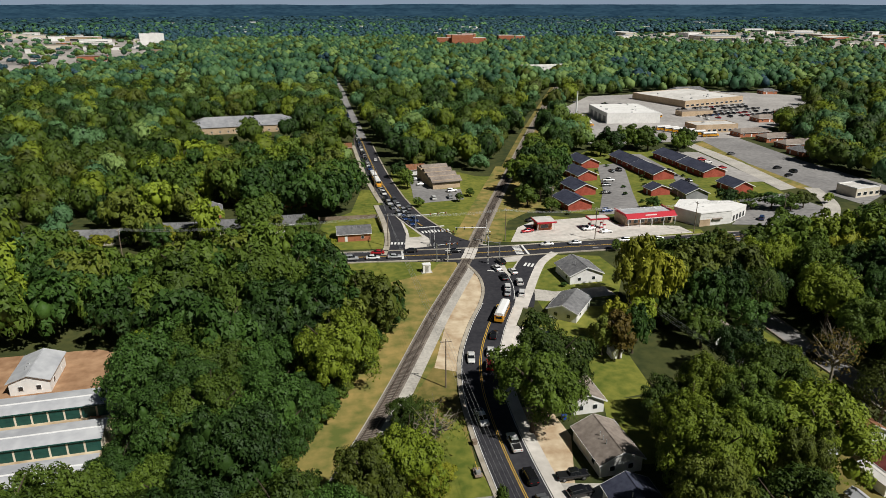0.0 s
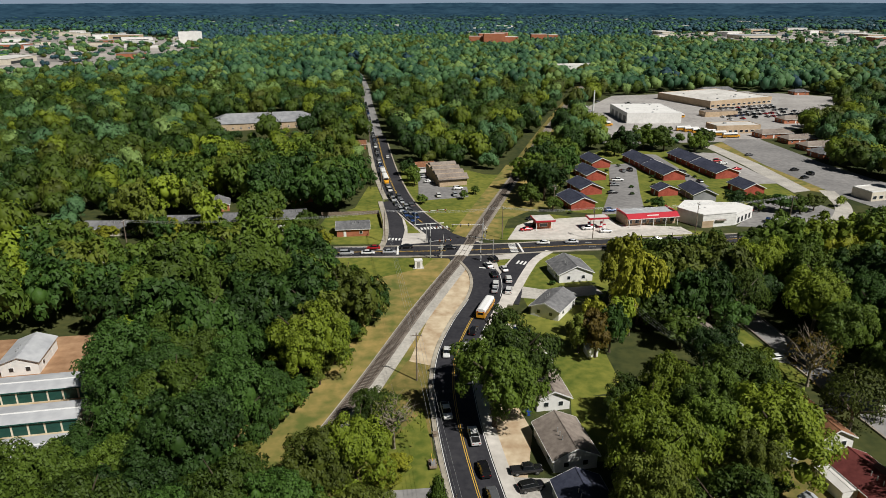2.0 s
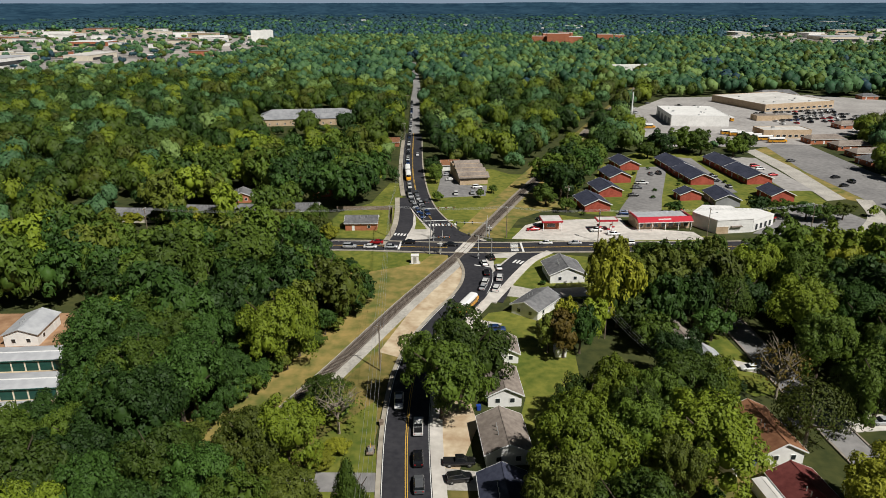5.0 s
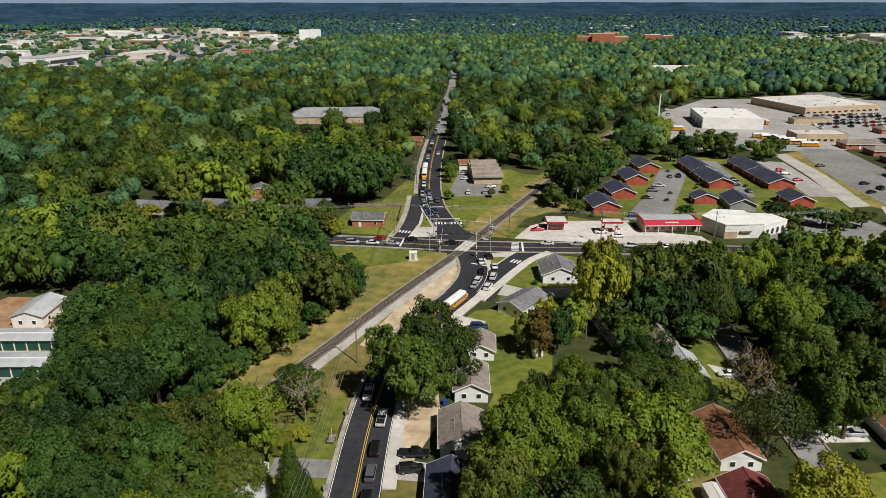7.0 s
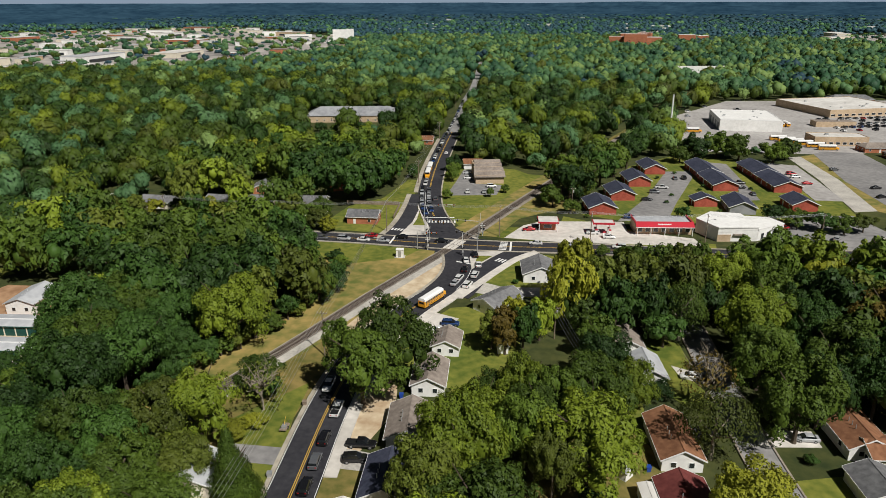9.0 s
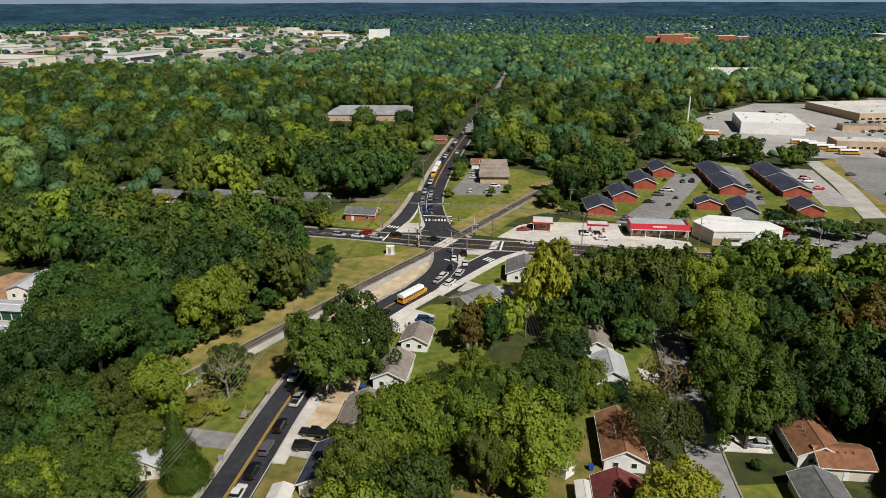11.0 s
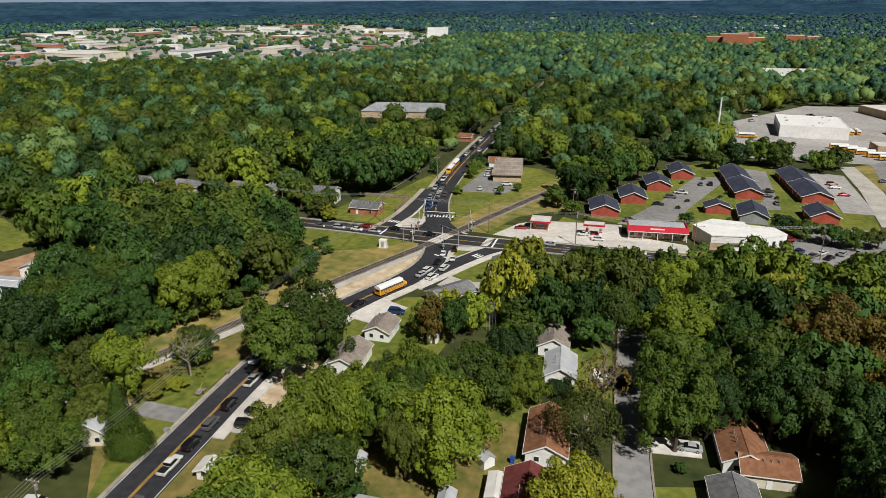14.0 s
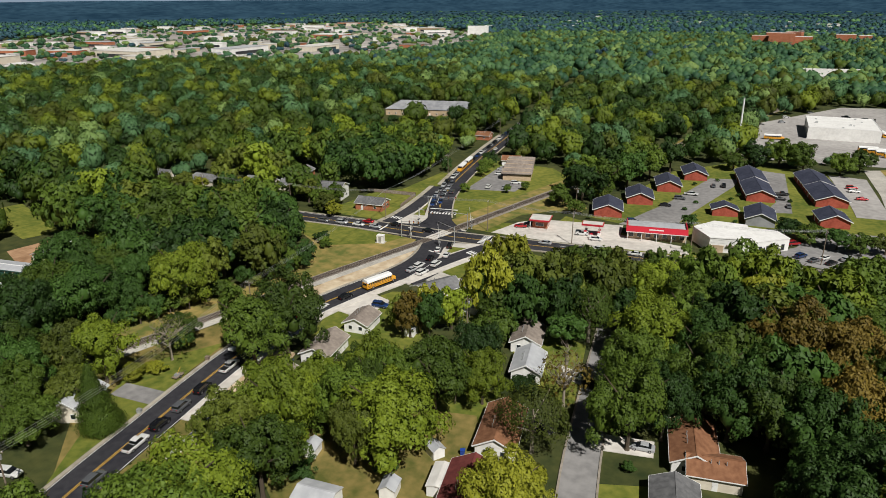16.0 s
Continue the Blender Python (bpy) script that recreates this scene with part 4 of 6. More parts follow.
patch("far_lot_1", [polar(a, d) for a, d in ((-64, 900), (-52, 860), (-44, 900), (-36, 930), (-30, 1010), (-24, 1250), (-25, 1700), (-33, 2350), (-50, 2200), (-64, 1500))], 0.10, M_TOWN, "car parks of a far shopping district", "car_park")
patch("far_lot_2", [polar(a, d) for a, d in ((11, 1480), (20, 1330), (36, 1160), (37, 2000), (24, 2300), (12, 1900))], 0.11, M_TOWN, "car parks of a far business district", "car_park")
FAR_HALLS = []


def far_hall(x, y, rot, w, l, h, wall, roof, label):
    """A hall far off: walls, a roof slab that stands out a little, and a dark glazed band."""
    t = thing("far_hall", pose(x, y, 0, 0, 0, rot), label, "building", "far commercial halls")
    part("wall", box(bmesh.new(), -w / 2, w / 2, -l / 2, l / 2, -0.3, h), wall, t)
    part("roof", box(bmesh.new(), -w / 2 - 0.4, w / 2 + 0.4, -l / 2 - 0.4, l / 2 + 0.4, h, h + 0.5), roof, t)
    if w > 40:
        part("glazing", box(bmesh.new(), -w * 0.36, w * 0.36, -l / 2 - 0.15, -l / 2, 0.6, h * 0.55), M_GLASS, t)
    FAR_HALLS.append((x, y, w))


WALLS, ROOFS = (M_WHITE, M_CREAM, M_TANBRICK, M_WHITE, M_BRICK2, M_CREAM), (M_FLATROOF, M_WHITE, M_METALROOF, M_FLATROOF, M_TANROOF)
for i in range(300):
    u, v = rngb.random(), rngb.random()
    if i < 215:
        x, y = polar(-64 + 40 * u, 900 + 1450 * v ** 1.1)
        poly = CLEARINGS[-2]
    else:
        x, y = polar(11 + 26 * u, 1200 + 1000 * v)
        poly = CLEARINGS[-1]
    sides = sum((y0 > y) != (y1 > y) and x < (x1 - x0) * (y - y0) / (y1 - y0) + x0 for (x0, y0), (x1, y1) in zip(poly, poly[1:] + poly[:1]))
    big = rngb.uniform(14, 36) if rngb.random() < 0.65 else rngb.uniform(36, 95)
    if sides % 2 == 0 or any(math.hypot(x - a, y - b) < (big + c) * 0.55 for a, b, c in FAR_HALLS):
        continue
    far_hall(x, y, rngb.choice((8, 12, 25, 98)) + rngb.uniform(-6, 6), big, big * rngb.uniform(0.35, 0.7), rngb.uniform(4, 7) + big * 0.04, WALLS[i % 6], ROOFS[i % 5], "pale flat-roofed commercial hall far off")
for i in range(90):
    x, y = polar(rngb.uniform(-60, 36), rngb.uniform(1700, 4000))
    big = rngb.uniform(20, 60)
    far_hall(x, y, rngb.uniform(0, 40), big, big * 0.5, 10, M_WHITE, M_FLATROOF, "pale hall in the far woods")


# ---- vehicles ----
def loft(bm, sections):
    """A skin over cross-sections, each a list of equally many points."""
    rows = [[bm.verts.new(p) for p in s] for s in sections]
    n = len(rows[0])
    for a, b in zip(rows, rows[1:]):
        for i in range(n):
            bm.faces.new((a[i], a[(i + 1) % n], b[(i + 1) % n], b[i]))
    bm.faces.new(rows[0][::-1])
    bm.faces.new(rows[-1])
    return bm


def wheels(t, xs, w, r, rims=True):
    for x in xs:
        for s in (-1, 1):
            bm = bmesh.new()
            tube(bm, (x, s * (w - 0.22), r), (x, s * w, r), r, r, 12)
            ty = part("wheel", bm, M_TYRE, t)
            if not rims:
                continue
            bm = bmesh.new()
            tube(bm, (x, s * (w - 0.02), r), (x, s * (w + 0.015), r), r * 0.6, r * 0.55, 8)
            part("rim", bm, M_RIM, ty)


def body_section(x, w, z0, z1, tuck=0.12):
    return [(x, -w + 0.05, z0), (x, w - 0.05, z0), (x, w, z0 + 0.25), (x, w, z1 - 0.15), (x, w - tuck, z1), (x, -w + tuck, z1), (x, -w, z1 - 0.15), (x, -w, z0 + 0.25)]


def car(kind, colour, label, far=False):
    """A vehicle that faces along +x, its base at the origin."""
    cat = {"sedan": "car", "suv": "car", "pickup": "pickup truck"}[kind]
    t = thing({"sedan": "car", "suv": "suv", "pickup": "pickup_truck"}[kind], pose(0, 0, 0), label, cat, "vehicles")
    P = PAINT[colour]
    if kind == "sedan":
        prof, cab, L, r = [(-2.35, .78, .35, .8), (-2.2, .88, .28, .98), (-1.3, .9, .25, 1.0), (.8, .9, .25, .98), (1.9, .87, .28, .82), (2.3, .75, .35, .62)], [(-1.75, .95), (-1.0, 1.42), (.25, 1.45), (1.15, .95)], (-1.4, 1.4), .33
    elif kind == "suv":
        prof, cab, L, r = [(-2.35, .85, .42, 1.1), (-2.25, .93, .36, 1.15), (-1.2, .95, .33, 1.15), (.9, .95, .33, 1.12), (2.0, .92, .36, 1.02), (2.35, .82, .42, .8)], [(-2.22, 1.12), (-1.95, 1.72), (.3, 1.76), (1.2, 1.1)], (-1.45, 1.45), .38
    else:
        prof, cab, L, r = [(-2.9, .93, .5, 1.05), (-2.8, .97, .45, 1.08), (-.6, .98, .4, 1.08), (1.2, .98, .4, 1.12), (2.6, .95, .45, 1.08), (2.9, .86, .5, .9)], [(-.85, 1.08), (-.6, 1.8), (.7, 1.85), (1.5, 1.1)], (-1.8, 1.85), .42
    bm = loft(bmesh.new(), [body_section(*s) for s in prof])
    bmesh.ops.bevel(bm, geom=bm.edges[:], offset=0.03, segments=1, affect="EDGES")
    part("body", bm, P, t, smooth=False)
    W = 0.8 if kind == "sedan" else 0.86
    (x0, z0), (x1, z1), (x2, z2), (x3, z3) = cab
    bm = loft(bmesh.new(), [[(x0, -W, z0 - .05), (x0, W, z0 - .05), (x0 + .02, W, z0), (x0 + .02, -W, z0)], [(x1, -W, z0 - .05), (x1, W, z0 - .05), (x1, W * .82, z1 - .06), (x1, -W * .82, z1 - .06)], [(x2, -W, z0 - .05), (x2, W, z0 - .05), (x2, W * .82, z2 - .06), (x2, -W * .82, z2 - .06)], [(x3, -W, z3 - .05), (x3, W, z3 - .05), (x3 - .02, W, z3), (x3 - .02, -W, z3)]])
    part("glazing", bm, M_CARGLASS, t, "dark car windows")
    bm = loft(bmesh.new(), [[(a, -W * .84, z - .06), (a, W * .84, z - .06), (a, W * .78, z), (a, -W * .78, z)] for a, z in ((x1 - .12, z1 - .05), (x1 + .15, z1), (x2 - .15, z2), (x2 + .12, z2 - .05))])
    part("roof", bm, P, t)
    if kind == "pickup":
        part("bed_liner", box(bmesh.new(), -2.75, -.95, -.8, .8, 1.0, 1.1), M_BLACK, t, "black load bed")
    wheels(t, L, prof[2][1], r, not far)
    if far:
        return t
    f, b = prof[-1], prof[0]
    for s in (-1, 1):
        part("headlight", box(bmesh.new(), f[0] - .15, f[0] + .02, *sorted((s * .45, s * .72)), f[3] - .2, f[3] - .04), M_LAMP, t)
        part("tail_light", box(bmesh.new(), b[0] - .02, b[0] + .1, *sorted((s * .5, s * .76)), b[3] - .26, b[3] - .08), M_TAIL, t)
    return t


def bus(far=False):
    t = thing("school_bus", pose(0, 0, 0), "yellow school bus with a white roof", "school bus", "school buses")
    bm = loft(bmesh.new(), [body_section(x, w, z0, z1, 0.08) for x, w, z0, z1 in ((-5.6, 1.15, .6, 2.2), (-5.5, 1.2, .5, 2.3), (3.9, 1.2, .5, 2.3), (4.0, 1.15, .5, 1.75), (5.3, 1.05, .5, 1.65), (5.6, .95, .6, 1.4))])
    part("body", bm, M_YELLOW, t, "yellow body")
    bm = loft(bmesh.new(), [[(x, -1.2, 2.3), (x, 1.2, 2.3), (x, 1.15, 2.85), (x, .7, 3.1), (x, -.7, 3.1), (x, -1.15, 2.85)] for x in (-5.55, -5.3, 3.6, 3.9)])
    part("roof", bm, M_TRIM, t, "white roof")
    for z in (.95, 1.35):
        for s in (-1, 1):
            part("rub_rail", box(bmesh.new(), -5.4, 3.8, *sorted((s * 1.2, s * 1.225)), z, z + .09), M_BLACK, t)
    for s in (-1, 1) if far else ():
        part("window_band", box(bmesh.new(), -5.2, 3.6, *sorted((s * 1.19, s * 1.215)), 1.65, 2.28), M_CARGLASS, t)
    for i in range(0 if far else 11):
        for s in (-1, 1):
            part("window", box(bmesh.new(), -5.2 + i * .82, -4.55 + i * .82, *sorted((s * 1.19, s * 1.215)), 1.65, 2.28), M_CARGLASS, t)
    part("windscreen", box(bmesh.new(), 3.93, 4.03, -1.0, 1.0, 1.8, 2.7), M_CARGLASS, t)
    part("rear_window", box(bmesh.new(), -5.64, -5.58, -.8, .8, 1.5, 2.1), M_CARGLASS, t)
    for s in (-.8, .8):
        part("tail_light", box(bmesh.new(), -5.66, -5.6, s - .12, s + .12, 2.25, 2.45), M_TAIL, t)
    wheels(t, (-3.4, 4.4), 1.2, .48)
    return t


KINDS, MIX = {}, [("sedan", "white"), ("sedan", "black"), ("sedan", "silver"), ("sedan", "red"), ("sedan", "grey"), ("suv", "white"), ("suv", "black"), ("suv", "grey"), ("suv", "blue"), ("suv", "silver"), ("pickup", "white"), ("pickup", "black"), ("suv", "red")]


def put_car(kind, colour, x, y, heading, z=0.2, note="on asphalt"):
    m = pose(x, y, z, 0, 0, heading)
    key = (kind, colour, y > 270)
    if KINDS.get(key) is None:
        KINDS[key] = car(kind, colour, "%s %s %s" % (colour, {"sedan": "saloon car", "suv": "tall estate car", "pickup": "crew-cab pickup truck"}[kind], note), y > 270)
        KINDS[key].matrix_world = m
        return KINDS[key]
    return copy_thing(KINDS[key], m)


def along(line, s, o):
    """The place and heading s metres along a line, o metres to its left."""
    for a, b in zip(line, line[1:]):
        d = (b - a).length
        if s <= d:
            u = (b - a) / d
            q = a + u * s + Vector((-u.y, u.x)) * o
            return q.x, q.y, math.degrees(math.atan2(u.y, u.x))
        s -= d


rngc = random.Random(11)
s_len = sum((b - a).length for a, b in zip(S_ROAD, S_ROAD[1:]))


def s_at(line, y):
    s = 0
    for a, b in zip(line, line[1:]):
        if a.y > y:
            break
        s += (b - a).length
    return s


# the queue towards the crossing on the near road
for y, kind, colour in ((106.5, "pickup", "white"), (98.5, "suv", "black"), (91.5, "suv", "grey"), (83, "suv", "black"), (75.5, "pickup", "white"), (66, "suv", "grey"), (57, "sedan", "white"), (49, "sedan", "black"), (152, "sedan", "black"), (144, "sedan", "white"), (136, "suv", "red")):
    x, yy, h = along(S_ROAD, s_at(S_ROAD, y), -2.2)
    put_car(kind, colour, x, yy, h, note="waiting on the near road")
bus_y = 165
x, yy, h = along(S_ROAD, s_at(S_ROAD, bus_y), -2.4)
the_bus = bus()
the_bus.matrix_world = pose(x, yy, 0.2, 0, 0, h)
for o, ys, cols in ((-2.2, (177, 183.5, 190, 196), (("sedan", "silver"), ("suv", "white"), ("sedan", "black"), ("sedan", "white"))), (-6.2, (180, 187, 193.5), (("suv", "white"), ("suv", "white"), ("sedan", "white"))), (-5.6, (199,), (("suv", "black"),))):
    for y, c in zip(ys, cols):
        x, yy, h = along(S_ROAD, s_at(S_ROAD, y), o)
        put_car(*c, x, yy, h)
put_car("pickup", "white", *along(S_ROAD, s_at(S_ROAD, 117), 2.2)[:2], 282)
put_car("sedan", "white", *along(S_ROAD, s_at(S_ROAD, 140), 2.2)[:2], 270)
# the queue on the road north, in two lanes near the crossing
for i in range(46):
    y = 245 + i * 6.9
    if 300 < y < 324:
        continue
    x, yy, h = along(N_ROAD, s_at(N_ROAD, y), 3.2 if i < 6 else 2.4)
    put_car(*rngc.choice([m for m in MIX if m[1] != "red"]), x, yy, h + 180)
    if i < 5:
        x, yy, h = along(N_ROAD, s_at(N_ROAD, y + 2), 0.2)
        put_car(*rngc.choice(MIX), x, yy, h + 180)
for y in (303, 315):
    x, yy, h = along(N_ROAD, s_at(N_ROAD, y), 2.5)
    copy_thing(the_bus, pose(x, yy, 0.22, 0, 0, h + 180))
for y in (262, 352, 470):
    x, yy, h = along(N_ROAD, s_at(N_ROAD, y), -2.6)
    put_car(*rngc.choice(MIX), x, yy, h)
# the cross road
for x0, lane, c in ((-30, -2.3, ("suv", "silver")), (-23, -2.3, ("sedan", "white")), (-16, -2.3, ("sedan", "silver")), (-22, 2.3, ("sedan", "red")), (-11, 2.3, ("sedan", "black")), (4, 0, ("sedan", "black")), (36, 2.3, ("sedan", "white")), (46, 2.3, ("sedan", "silver")), (64, 2.3, ("suv", "white")), (76, 2.3, ("sedan", "white")), (84, -2.3, ("suv", "black")), (-38, -2.3, ("sedan", "grey"))):
    y = 211 + (x0 + 22) * 0.147
    put_car(*c, x0, y + lane, 8 + (180 if lane > 0 else 0), 0.21)
# parked cars
for kind, colour, x, y, h in (("pickup", "black", 23, 99.4, 10), ("suv", "black", 23.6, 95, 20), ("sedan", "silver", 104.5, 125.5, 190), ("suv", "blue", 25, 153.5, 10), ("sedan", "white", 23.5, 149.5, 30), ("sedan", "white", 84, 143.5, 190), ("suv", "black", 86, 121.5, 12), ("suv", "white", -70, 134, 15), ("suv", "white", 7, 62, 20),
        ("sedan", "red", 31, 236.5, 200), ("suv", "black", 33.5, 239.5, 60), ("sedan", "black", 34, 250, 190), ("suv", "white", 54, 239, 190), ("sedan", "white", 60, 236, 10), ("suv", "silver", 3, 283, 100), ("suv", "white", -4, 281, 100), ("suv", "white", 4, 293, 20), ("sedan", "white", -10, 305, 20), ("sedan", "silver", -13, 314, 20)):
    put_car(kind, colour, x, y, h, 0.13, "parked beside a building")
for x, y, h in ((72, 290, 10), (75, 303, 10), (78, 312, 5), (84, 331, 100), (88, 333, 100), (66, 262, 10), (112, 322, 15), (112, 330, 15), (116, 312, 100), (139, 350, 15), (138, 356, 15), (142, 338, 15), (124, 252, 60), (128, 250, 60), (131, 254, 60), (133, 250, 60), (137, 256, 70), (121, 264, 40), (168, 322, 30), (174, 330, 100), (170, 338, 20), (160, 372, 20)):
    put_car(*rngc.choice(MIX), x, y, h, 0.17, "parked")
for row in range(5):
    for i in range(13):
        if rngc.random() < 0.8:
            put_car(*rngc.choice(MIX), 190 + 5.2 * i + row * -1.5, 492 + row * 11 + 2.4 * i, 115, 0.12, "parked")
for i in range(12):
    put_car(*rngc.choice(MIX), 96 + rngc.uniform(-4, 55), 520 + rngc.uniform(0, 60), rngc.uniform(0, 360), 0.12, "parked")
lot_bus = bus(True)
lot_bus.matrix_world = pose(146, 448, 0.12, 0, 0, 12)
for x, y, h in ((150, 444, 12), (154, 440, 12), (158, 436, 12), (163, 431, 12), (168, 425, 12), (97, 462, 12), (150, 500, 100), (154, 502, 100), (158, 504, 100)):
    copy_thing(lot_bus, pose(x, y, 0.12, 0, 0, h))

# ---- street furniture ----
POLES = []


def utility_pole(x, y, h, rot, lamp=False, transformer=False):
    t = thing("utility_pole", pose(x, y, 0, 0, 0, rot), "weathered wooden utility pole with a crossarm", "utility pole", "utility poles")
    part("pole", lathe(bmesh.new(), [(0.17, -0.3), (0.15, h * 0.5), (0.1, h)], 8), M_WOODPOLE, t)
    part("crossarm", box(bmesh.new(), -1.25, 1.25, -0.07, 0.07, h - 0.75, h - 0.6), M_WOODPOLE, t)
    for s in (-1.1, -0.4, 0.4, 1.1):
        part("insulator", lathe(bmesh.new(), [(0.05, h - 0.6), (0.06, h - 0.5), (0.03, h - 0.38)], 6, (s, 0)), M_TRIM, t)
    if transformer:
        part("transformer", lathe(bmesh.new(), [(0.22, h - 2.2), (0.26, h - 2.1), (0.26, h - 1.3), (0.2, h - 1.2)], 10, (0.4, 0)), M_GALV, t)
    if lamp:
        part("lamp_arm", tube(bmesh.new(), (0, 0, h - 2.4), (0, -2.2, h - 1.9), 0.05, 0.04), M_GALV, t)
        part("lamp_head", box(bmesh.new(), -0.15, 0.15, -2.7, -2.1, h - 2.0, h - 1.85), M_GALV, t)
    POLES.append((x, y, h, rot))


for a in ((30, -10, 12, 12, 0, 0), (15.5, 57.7, 12, 12, 0, 1), (0.6, 129.5, 12, 10, 0, 0), (-19, 221, 12, 100, 0, 0), (22, 227, 12, 100, 0, 0), (54, 228, 12, 100, 0, 1), (92, 236, 12, 100, 1, 0), (130, 248, 12, 110, 0, 1), (-60, 213, 11, 95, 0, 0), (-105, 208, 11, 95, 0, 1), (-30, 290, 11, 15, 1, 0), (43.5, 262, 11, 20, 0, 1), (52, 154, 9, 30, 0, 1), (66, 122, 9, 30, 0, 0), (-52, 395, 11, 15, 1, 0), (-77, 520, 11, 15, 0, 0), (-9, 64, 10, 60, 0, 1)):
    utility_pole(*a)


def wires(i, j, sag, arms=(-1.1, -0.4, 0.4, 1.1)):
    """Cables from pole i to pole j, as one bundle."""
    a, b = POLES[i], POLES[j]
    t = thing("power_lines", pose(0, 0, 0), "thin power cables between poles", "power line", "power lines")
    for o in arms:
        cu = bpy.data.curves.new("cable", "CURVE")
        cu.dimensions, cu.bevel_depth, cu.bevel_resolution = "3D", 0.022, 0
        sp = cu.splines.new("POLY")
        sp.points.add(12)
        for k in range(13):
            f = k / 12
            p = [a[0] + o * math.cos(radians(a[3])), a[1] + o * math.sin(radians(a[3])), a[2] - 0.4]
            q = [b[0] + o * math.cos(radians(b[3])), b[1] + o * math.sin(radians(b[3])), b[2] - 0.4]
            sp.points[k].co = (*[u + (v - u) * f for u, v in zip(p, q)][:2], p[2] + (q[2] - p[2]) * f - sag * 4 * f * (1 - f), 1)
        cu.materials.append(M_GALV)
        ob = new("cable", cu)
        ob.parent = t


for i, j in ((0, 1), (1, 2), (3, 4), (4, 5), (5, 6), (6, 7), (8, 3), (9, 8), (12, 13), (3, 10), (10, 14)):
    wires(i, j, 1.0 if i > 1 else 1.6)
wires(2, 3, 1.6)


def signal(x, y, rot, arm):
    """A traffic signal: a post with a mast arm that carries signal heads."""
    t = thing("traffic_signal", pose(x, y, 0.2, 0, 0, rot), "galvanised mast-arm traffic signal with black signal heads", "traffic light", "traffic lights")
    part("post", lathe(bmesh.new(), [(0.2, 0), (0.16, 0.4), (0.11, 6.4)], 8), M_GALV, t)
    part("mast_arm", tube(bmesh.new(), (0, 0, 5.7), (arm, 0, 6.2), 0.1, 0.06), M_GALV, t)
    for k in range(3):
        c = arm * (0.45 + 0.25 * k)
        hd = part("signal_head", box(bmesh.new(), c - 0.18, c + 0.18, -0.3, -0.06, 5.3, 6.4), M_BLACK, t)
        for q, mt in enumerate((M_TAIL, M_YELLOW, M_GREENDOOR)):
            part("lens", box(bmesh.new(), c - 0.11, c + 0.11, -0.34, -0.3, 6.05 - q * 0.33, 6.28 - q * 0.33), mt, hd)


for a in ((-4.5, 222, -20, 9), (-2, 206, 10, 7), (18.5, 208, 160, 9), (15, 224.5, 190, 11), (-10, 238, 15, 12)):
    signal(*a)


def crossing_gate(x, y, rot, arm):
    t = thing("crossing_gate", pose(x, y, 0.2, 0, 0, rot), "railway crossing signal with red lamps and a raised gate arm", "crossing gate", "crossing gates")
    part("post", lathe(bmesh.new(), [(0.25, 0), (0.1, 0.3), (0.08, 4.2)], 8), M_GALV, t)
    part("crossbuck", box(bmesh.new(), -0.9, 0.9, -0.1, -0.06, 3.6, 3.8), M_TRIM, t)
    part("crossbuck", box(bmesh.new(), -0.1, 0.1, -0.15, -0.11, 2.8, 4.6), M_TRIM, t)
    for s in (-0.5, 0.5):
        part("lamp", lathe(bmesh.new(), [(0.25, 2.4), (0.3, 2.6), (0.25, 2.85)], 8, (s, 0)), M_BLACK, t)
    part("gate_arm", tube(bmesh.new(), (0.3, 0, 1.2), (0.9, 0, 1.2 + arm), 0.07, 0.05), M_TRIM, t)
    part("gate_motor", box(bmesh.new(), -0.3, 0.3, -0.3, 0.3, 0.8, 1.5), M_GALV, t)


for a in ((1.5, 206.5, 10, 7), (16, 226, 190, 7), (-3, 219.5, 90, 6), (14.5, 204.5, 270, 7)):
    crossing_gate(*a)
b = thing("signal_cabinet", pose(-5.2, 197.5, 0, 0, 0, 12), "white metal railway signal cabinet on gravel", "cabinet")
part("plinth", box(bmesh.new(), -1.7, 1.7, -1.3, 1.3, 0, 0.2), M_GRAVEL, b)
part("cabinet", box(bmesh.new(), -1.2, 1.2, -0.9, 0.9, 0.2, 2.7), M_WHITE, b)
part("roof", box(bmesh.new(), -1.3, 1.3, -1.0, 1.0, 2.7, 2.85), M_TRIM, b)
part("door", box(bmesh.new(), -0.5, 0.5, -0.95, -0.9, 0.3, 2.4), M_GALV, b)
m = thing("flag_mast", pose(82, 421, 0), "tall white steel mast above trees", "mast")
part("mast", lathe(bmesh.new(), [(0.75, 0), (0.7, 4), (0.5, 20), (0.42, 28)], 12), M_TRIM, m)
part("base", lathe(bmesh.new(), [(1.3, 0), (1.3, 0.6)], 12), M_CONCRETE, m)
part("cap", lathe(bmesh.new(), [(0.5, 28), (0.3, 28.6)], 12), M_GALV, m)

# a small machine on the verge, bins, stacked boards, fence
v = thing("trailer", pose(6.2, 100.2, 0.15, 0, 0, 100), "small rusty flat trailer with gear on the verge", "trailer")
part("deck", box(bmesh.new(), -1.3, 1.3, -0.7, 0.7, 0.45, 0.6), M_WOOD, v)
part("drawbar", tube(bmesh.new(), (1.3, 0, 0.5), (2.6, 0, 0.4), 0.06, 0.05), M_STEEL, v)
part("engine", box(bmesh.new(), -0.8, 0.2, -0.4, 0.4, 0.6, 1.1), M_GALV, v)
part("boom", tube(bmesh.new(), (-0.2, 0, 1.0), (1.4, 0.2, 1.9), 0.06, 0.04), M_LINE_Y, v)
wheels(v, (0,), 0.8, 0.33)
